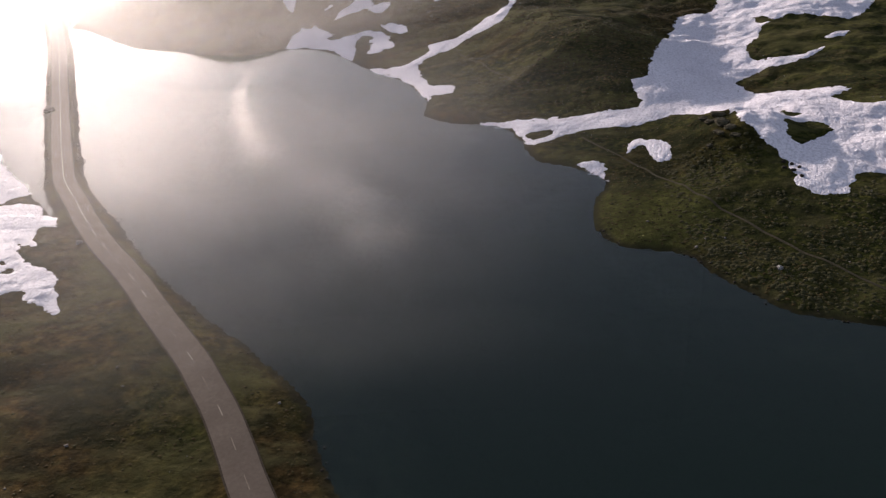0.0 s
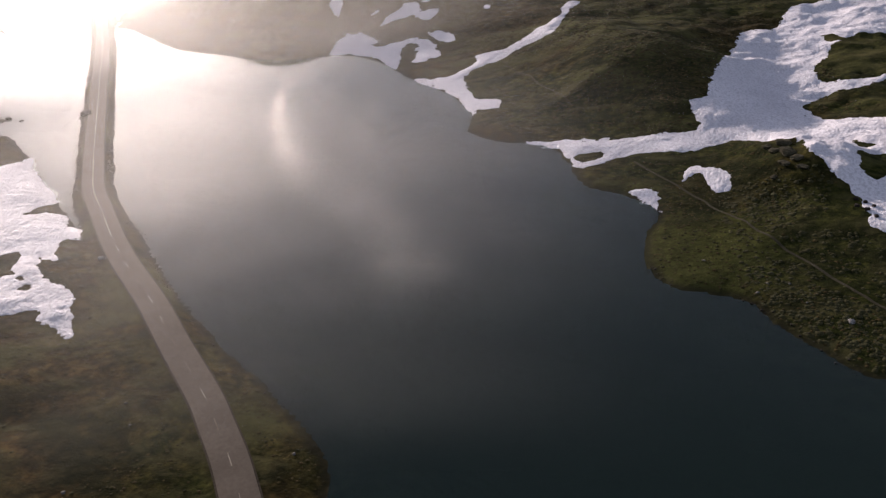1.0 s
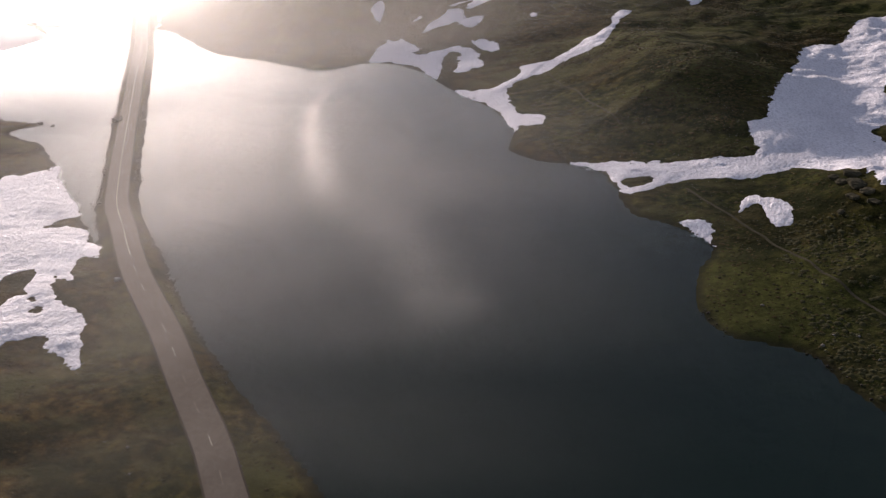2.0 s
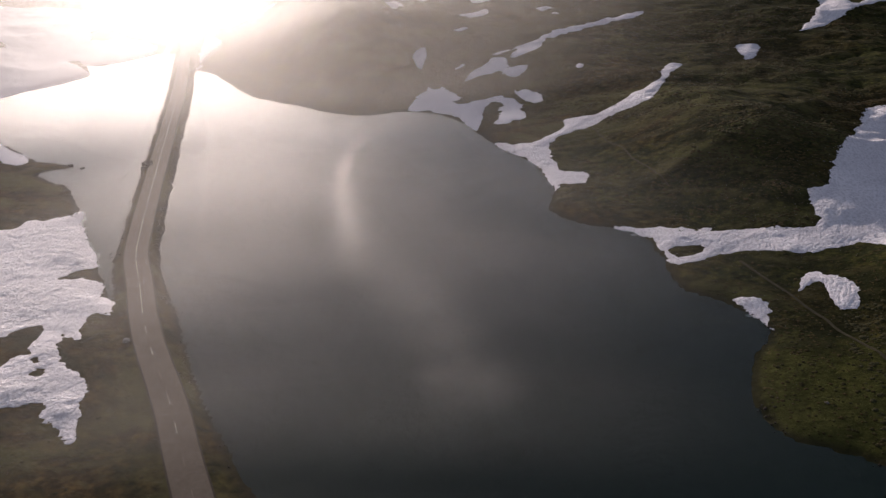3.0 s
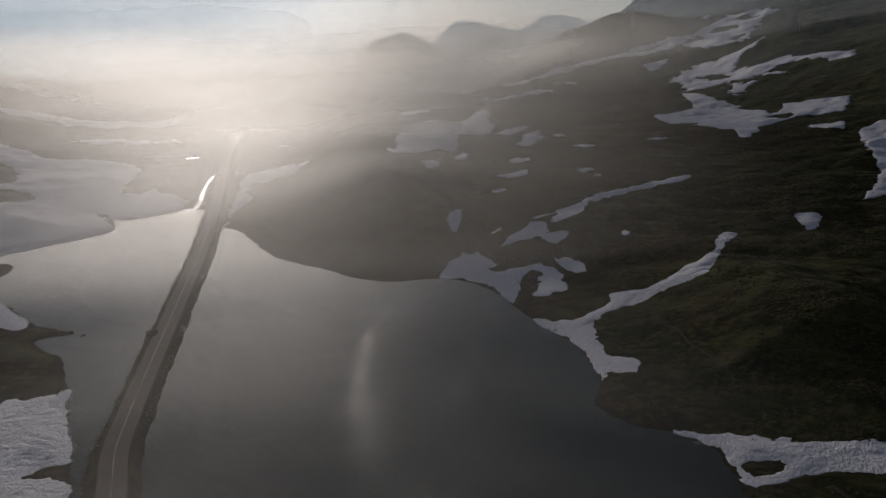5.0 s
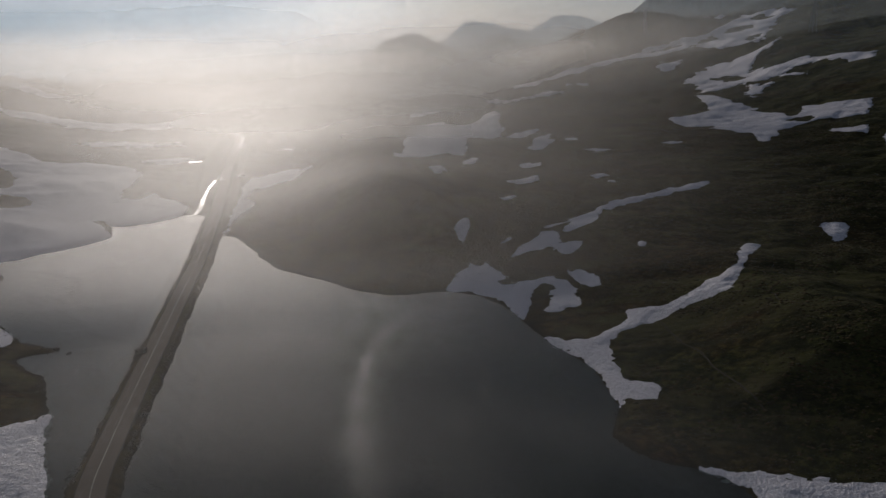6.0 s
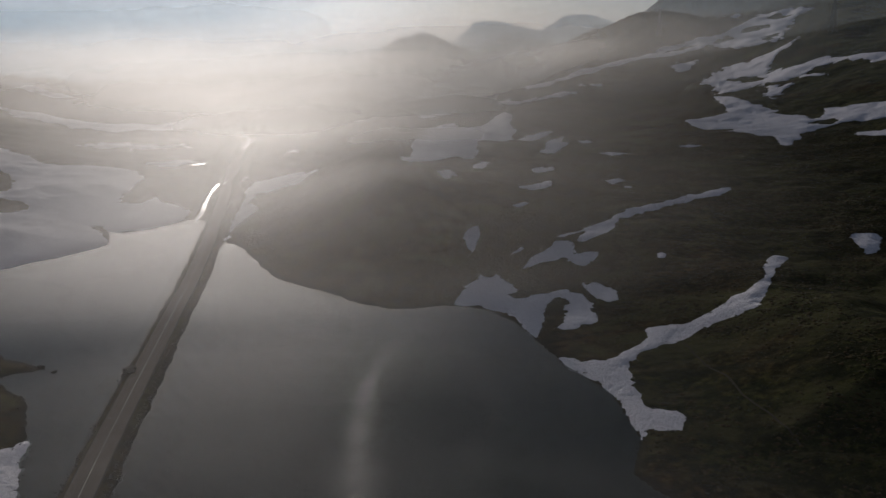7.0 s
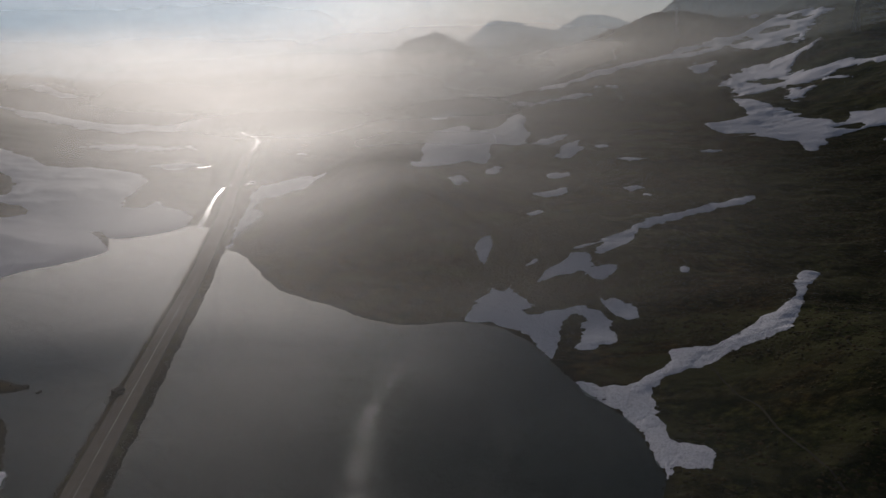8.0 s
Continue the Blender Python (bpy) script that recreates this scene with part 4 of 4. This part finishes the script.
footpath(HEADLAND_PATH, 0.36, "narrow trodden footpath through the heath")
footpath([(-19.9, 338.1), (-13.3, 324.1), (-7.6, 315.7), (-3.6, 305.4), (2.5, 294.1), (8, 282)], 0.25, "faint trodden footpath over the knoll")
footpath([(3.9, 350.2), (10.1, 344.7), (14, 336), (20, 330)], 0.15, "faint trodden footpath over the knoll")


def stream(points, half, label):
    return tagged(new("stream", ribbon("stream", even(smooth_line(points, step=8), 2.0), half, 0.35, STREAM_WATER, 0.0, True, True)), label, "stream", kind="structure")


stream([(-266.5, 464), (-270.9, 476.2), (-283.2, 498.5), (-296.7, 524.7), (-307.5, 547.5)], 1.2, "narrow bright inlet of water beside the causeway")
stream([(-456, 796), (-434.6, 774.4), (-412.9, 752.4), (-392, 725), (-369.8, 703)], 1.0, "shining stream winding over the flat land")
stream([(-403.7, 740.4), (-385, 708), (-374.4, 684)], 0.7, "shining stream winding over the flat land")


stream([(-341, 570), (-338, 572), (-334, 575.5)], 1.3, "small shining pool on the flat land")


# ---- power line ----
def bar(bm, a, b, wide):
    """A square bar between two places."""
    a, b = Vector(a), Vector(b)
    turn = (b - a).to_track_quat("Z", "Y").to_matrix()
    ring = [[bm.verts.new(p + turn @ Vector((sx * wide / 2, sy * wide / 2, 0))) for sx, sy in ((-1, -1), (1, -1), (1, 1), (-1, 1))] for p in (a, b)]
    for i in range(4):
        j = (i + 1) % 4
        bm.faces.new((ring[0][i], ring[0][j], ring[1][j], ring[1][i]))
    bm.faces.new(ring[0][::-1])
    bm.faces.new(ring[1])


def part(name, bm, mat, parent, label=""):
    me = bpy.data.meshes.new(name)
    bm.to_mesh(me)
    bm.free()
    me.materials.append(mat)
    ob = new(name, me)
    ob.parent = parent
    return tagged(ob, label)


def pylon():
    """A lattice mast with four legs, braced panels, three arms and hanging insulators."""
    thing = tagged(new("power_pylon"), "grey steel lattice pylon standing on the snowy hillside", "pylon", "power pylons")

    def half(z):
        return 2.9 - 1.9 * min(z / 26, 1)

    for sx, sy in ((-1, -1), (1, -1), (1, 1), (-1, 1)):
        bm = bmesh.new()
        for z0, z1 in ((-2, 26), (26, 36)):
            bar(bm, (sx * half(z0), sy * half(z0), z0), (sx * half(z1), sy * half(z1), z1), 0.24)
        part("leg", bm, STEEL, thing)
    levels = (0, 5, 9.5, 13.5, 17, 20, 23, 26, 29.5, 33, 36)
    for z0, z1 in zip(levels, levels[1:]):
        bm = bmesh.new()
        a, b = half(z0), half(z1)
        for (ax, ay), (bx, by) in (((-1, -1), (1, -1)), ((1, -1), (1, 1)), ((1, 1), (-1, 1)), ((-1, 1), (-1, -1))):
            bar(bm, (ax * a, ay * a, z0), (bx * b, by * b, z1), 0.1)
            bar(bm, (bx * a, by * a, z0), (ax * b, ay * b, z1), 0.1)
            bar(bm, (ax * b, ay * b, z1), (bx * b, by * b, z1), 0.1)
        part("brace", bm, STEEL, thing)
    for z, reach in ((25.5, 6.5), (30, 8), (34.5, 5.5)):
        bm = bmesh.new()
        for s in (-1, 1):
            for sy in (-1, 1):
                bar(bm, (s * 0.9, sy * 0.9, z), (s * reach, 0, z + 0.3), 0.13)
                bar(bm, (s * 0.9, sy * 0.9, z + 1.6), (s * reach, 0, z + 0.3), 0.13)
        arm = part("crossarm", bm, STEEL, thing)
        for s in (-1, 1):
            bm = bmesh.new()
            for k in range(6):
                bar(bm, (s * reach, 0, z + 0.2 - 0.35 * k), (s * reach, 0, z - 0.05 - 0.35 * k), 0.3 if k % 2 else 0.2)
            part("insulator", bm, PALE_ROCK, arm, "string of pale glass insulators")
    return thing


def car(label, long, high):
    """A small car, its nose towards +y: body shell, cabin, glazing, wheels, lamps and bumpers."""
    thing = tagged(new("car"), label, "car", "cars by the causeway")
    wide, sill, waist = 1.78, 0.28, 0.95

    def shell(name, rows, mat, parent, text=""):
        """A loft of rounded cross-sections given as y, half width, low, high."""
        bm = bmesh.new()
        rings = []
        for y, w, lo, hi in rows:
            c = 0.14 * min(w, hi - lo)
            shape = ((-w, lo + c), (-w, hi - c), (-w + c, hi), (w - c, hi), (w, hi - c), (w, lo + c), (w - c, lo), (-w + c, lo))
            rings.append([bm.verts.new((px, y, pz)) for px, pz in shape])
        for p, q in zip(rings, rings[1:]):
            for i in range(8):
                j = (i + 1) % 8
                bm.faces.new((p[i], p[j], q[j], q[i]))
        bm.faces.new(rings[0][::-1])
        bm.faces.new(rings[-1])
        bmesh.ops.recalc_face_normals(bm, faces=bm.faces)
        return part(name, bm, mat, parent, text)

    h, w = long / 2, wide / 2
    body = shell("body", [(-h, w * 0.86, 0.38, 0.85), (-h * 0.92, w * 0.97, sill, waist), (-h * 0.2, w, sill, waist), (h * 0.35, w, sill, waist - 0.02),
                          (h * 0.8, w * 0.96, sill, 0.82), (h, w * 0.82, 0.36, 0.68)], CAR_PAINT, thing)
    shell("glazing", [(-h * 0.86, w * 0.84, waist - 0.02, waist + 0.02), (-h * 0.7, w * 0.84, waist - 0.02, high - 0.06), (h * 0.12, w * 0.82, waist - 0.02, high - 0.06),
                      (h * 0.42, w * 0.84, waist - 0.03, waist + 0.02)], CAR_GLASS, thing, "dark tinted window glass")
    shell("roof", [(-h * 0.74, w * 0.78, high - 0.07, high - 0.02), (-h * 0.5, w * 0.8, high - 0.06, high), (h * 0.0, w * 0.8, high - 0.06, high),
                   (h * 0.14, w * 0.76, high - 0.08, high - 0.02)], CAR_PAINT, thing)
    for y, name in ((h + 0.02, "front_bumper"), (-h - 0.02, "rear_bumper")):
        shell(name, [(y - 0.06, w * 0.84, 0.34, 0.52), (y + 0.06, w * 0.8, 0.36, 0.5)], TYRE, body, "black plastic bumper")
    for s in (-1, 1):
        bm = bmesh.new()
        bmesh.ops.create_icosphere(bm, subdivisions=2, radius=0.13, matrix=Matrix.Translation((s * w * 0.62, h * 0.97, 0.62)))
        part("headlight", bm, LAMP_GLASS, body, "clear headlight")
        for y in (-h * 0.62, h * 0.64):
            bm = bmesh.new()
            turn = Matrix.Translation((s * (w - 0.1), y, 0.31)) @ Matrix.Rotation(radians(90), 4, "Y")
            bmesh.ops.create_cone(bm, cap_ends=True, segments=20, radius1=0.31, radius2=0.31, depth=0.2, matrix=turn)
            wheel = part("wheel", bm, TYRE, thing, "black rubber tyre")
            bm = bmesh.new()
            turn = Matrix.Translation((s * (w + 0.005), y, 0.31)) @ Matrix.Rotation(radians(90), 4, "Y")
            bmesh.ops.create_cone(bm, cap_ends=True, segments=16, radius1=0.19, radius2=0.16, depth=0.03, matrix=turn)
            part("rim", bm, STEEL, wheel, "grey wheel rim")
    return thing


car("pale small car driving along the causeway road", 4.2, 1.5).matrix_world = pose(-303.7, 549.3, road_level(549.3), 0, 0, 209)
car("pale boxy car parked beside the road", 4.6, 1.9).matrix_world = pose(-281.7, 537.3, float(ground_at(np.array(-281.7), np.array(537.3))) + 0.02, 0, 0, 115)


first = pylon()
PYLONS = ((76, 1040), (-108.6, 1265), (-250, 1640), (-600, 2560))
for k, (x, y) in enumerate(PYLONS):
    z = float(ground_at(np.array(float(x)), np.array(float(y))))
    m = pose(x, y, z, 0, 0, 35)
    if k == 0:
        first.matrix_world = m
    else:
        copy_thing(first, m)


# ---- mist ----
def mist_sheet(name, points, mat, label):
    """A sheet of mist with rows of points from end to end, the lowest row first, in even steps of its length and height."""
    rows, cols = len(points), len(points[0])
    faces = [(r * cols + c, r * cols + c + 1, (r + 1) * cols + c + 1, (r + 1) * cols + c) for r in range(rows - 1) for c in range(cols - 1)]
    me = mesh_from(name, [p for row in points for p in row], faces, mat)
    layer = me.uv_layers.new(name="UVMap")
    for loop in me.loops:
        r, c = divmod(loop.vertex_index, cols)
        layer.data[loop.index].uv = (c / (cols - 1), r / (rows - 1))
    return tagged(new(name, me), label, "mist", "drifting mist", "stuff")


def mist_bank(radius, left, right, low, high, density, fade, scale, contrast=(0.2, 0.8), ahead_of=0.3, colour=(0.97, 0.96, 0.93)):
    """A bank of mist standing in an arc round the lake, between two bearings (degrees west of north)."""
    bearings = np.radians(np.linspace(left, right, 97))
    x, y = -radius * np.sin(bearings), radius * np.cos(bearings)
    foot = np.minimum(np.maximum(ground_at(x, y) - 0.3, low), high - 12)
    foot = np.convolve(np.pad(foot, 10, "edge"), np.hanning(21) / np.hanning(21).sum(), "valid")
    rows = [list(zip(x, y, foot + (high - foot) * r / 8)) for r in range(9)]
    return mist_sheet("mist_bank", rows, mist("mist", density, fade, scale, (1.0, 1.0, 2.2, 0.0), contrast, 0.2, ahead_of, colour), "thin bank of sunlit mist and haze drifting over the land")


# tints put the warm sun glow and blue distance haze into the mist colour
COLD_HAZE = (0.8, 0.91, 1.0)
BLUE_HAZE = (0.72, 0.87, 1.0)
WARM_GLOW = (1.0, 0.94, 0.86)
PALE = (0.98, 0.965, 0.93)
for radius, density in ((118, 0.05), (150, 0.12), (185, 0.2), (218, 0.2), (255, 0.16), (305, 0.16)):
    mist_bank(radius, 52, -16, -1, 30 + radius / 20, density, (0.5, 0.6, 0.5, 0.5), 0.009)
mist_bank(365, 58, -14, -1, 85, 0.24, (0.4, 0.5, 0.2, 0.75), 0.006, (-0.2, 1.2), 0.45, WARM_GLOW)
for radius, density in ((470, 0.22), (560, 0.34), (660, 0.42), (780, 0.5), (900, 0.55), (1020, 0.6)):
    mist_bank(radius, 64, 2 - radius / 100, -4, 42 + (radius - 470) * 0.16, density, (0.5, 0.35, 0.4, 0.6), 0.005, (-0.1, 0.9), max(0.1, 0.6 - (radius - 470) / 900), WARM_GLOW)
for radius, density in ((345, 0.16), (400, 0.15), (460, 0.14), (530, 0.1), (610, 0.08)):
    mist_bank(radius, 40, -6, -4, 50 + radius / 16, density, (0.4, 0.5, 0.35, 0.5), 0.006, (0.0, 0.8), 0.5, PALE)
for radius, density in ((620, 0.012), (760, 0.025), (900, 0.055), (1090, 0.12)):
    mist_bank(radius, 40, -48, -20, 60 + radius / 12, density, (0.3, 0.3, 0.05, 0.5), 0.003, (-0.2, 0.7), 0.3, COLD_HAZE)
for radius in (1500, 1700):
    mist_bank(radius, 70, -20, -50, 150, 0.3, (0.3, 0.5, 0.1, 0.6), 0.003, (-0.1, 0.7), 0.25, BLUE_HAZE)
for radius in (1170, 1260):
    mist_bank(radius, 30, 4, -30, 74, 0.85, (0.3, 0.35, 0.1, 0.6), 0.004, (0.0, 0.6), 0.35, WARM_GLOW)
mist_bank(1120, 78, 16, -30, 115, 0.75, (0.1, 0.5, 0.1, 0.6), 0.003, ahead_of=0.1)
mist_bank(2250, 80, 14, -60, 220, 0.8, (0.1, 0.35, 0.05, 0.6), 0.0025, (0.1, 0.6), 0.04, BLUE_HAZE)
mist_bank(2300, 88, 11, -60, 300, 0.985, (0.05, 0.3, 0.02, 0.4), 0.002, (-0.6, 0.3), 0.04, BLUE_HAZE)
mist_bank(2350, 60, -30, -60, 290, 0.5, (0.1, 0.3, 0.05, 0.4), 0.002, (-0.2, 0.5), 0.2, BLUE_HAZE)


def mist_wisp(line, width, top, density):
    """A streamer of mist that rises off the water along a line, in overlapping puffs."""
    verts, faces, uvs = [], [], []
    puffs = even(smooth_line(line, step=6), 4.5)
    for c, p in enumerate(puffs):
        spread_out = 0.75 + 0.7 * c / len(puffs)
        w, h = width * spread_out * (0.8 + 0.5 * random.random()), top * (0.7 + 0.6 * random.random())
        a = radians(24 + 10 * random.random())
        for u, v in ((0, 0), (1, 0), (1, 1), (0, 1)):
            verts.append((p[0] + (u - 0.5) * w * math.cos(a), p[1] + (u - 0.5) * w * math.sin(a), 0.4 + v * h))
            uvs.append((u, v))
        faces.append((4 * c, 4 * c + 1, 4 * c + 2, 4 * c + 3))
    me = mesh_from("mist_wisp", verts, faces, mist("wisp", density, (0.5, 0.5, 0.4, 0.6), 0.11, (1.0, 1.0, 1.0, 0.0), (0.3, 0.75), 0.2, 0.5))
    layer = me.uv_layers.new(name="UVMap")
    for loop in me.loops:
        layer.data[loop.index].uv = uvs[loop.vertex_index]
    return tagged(new("mist_wisp", me), "pale streamer of mist rising off the lake", "mist", "drifting mist", "stuff")


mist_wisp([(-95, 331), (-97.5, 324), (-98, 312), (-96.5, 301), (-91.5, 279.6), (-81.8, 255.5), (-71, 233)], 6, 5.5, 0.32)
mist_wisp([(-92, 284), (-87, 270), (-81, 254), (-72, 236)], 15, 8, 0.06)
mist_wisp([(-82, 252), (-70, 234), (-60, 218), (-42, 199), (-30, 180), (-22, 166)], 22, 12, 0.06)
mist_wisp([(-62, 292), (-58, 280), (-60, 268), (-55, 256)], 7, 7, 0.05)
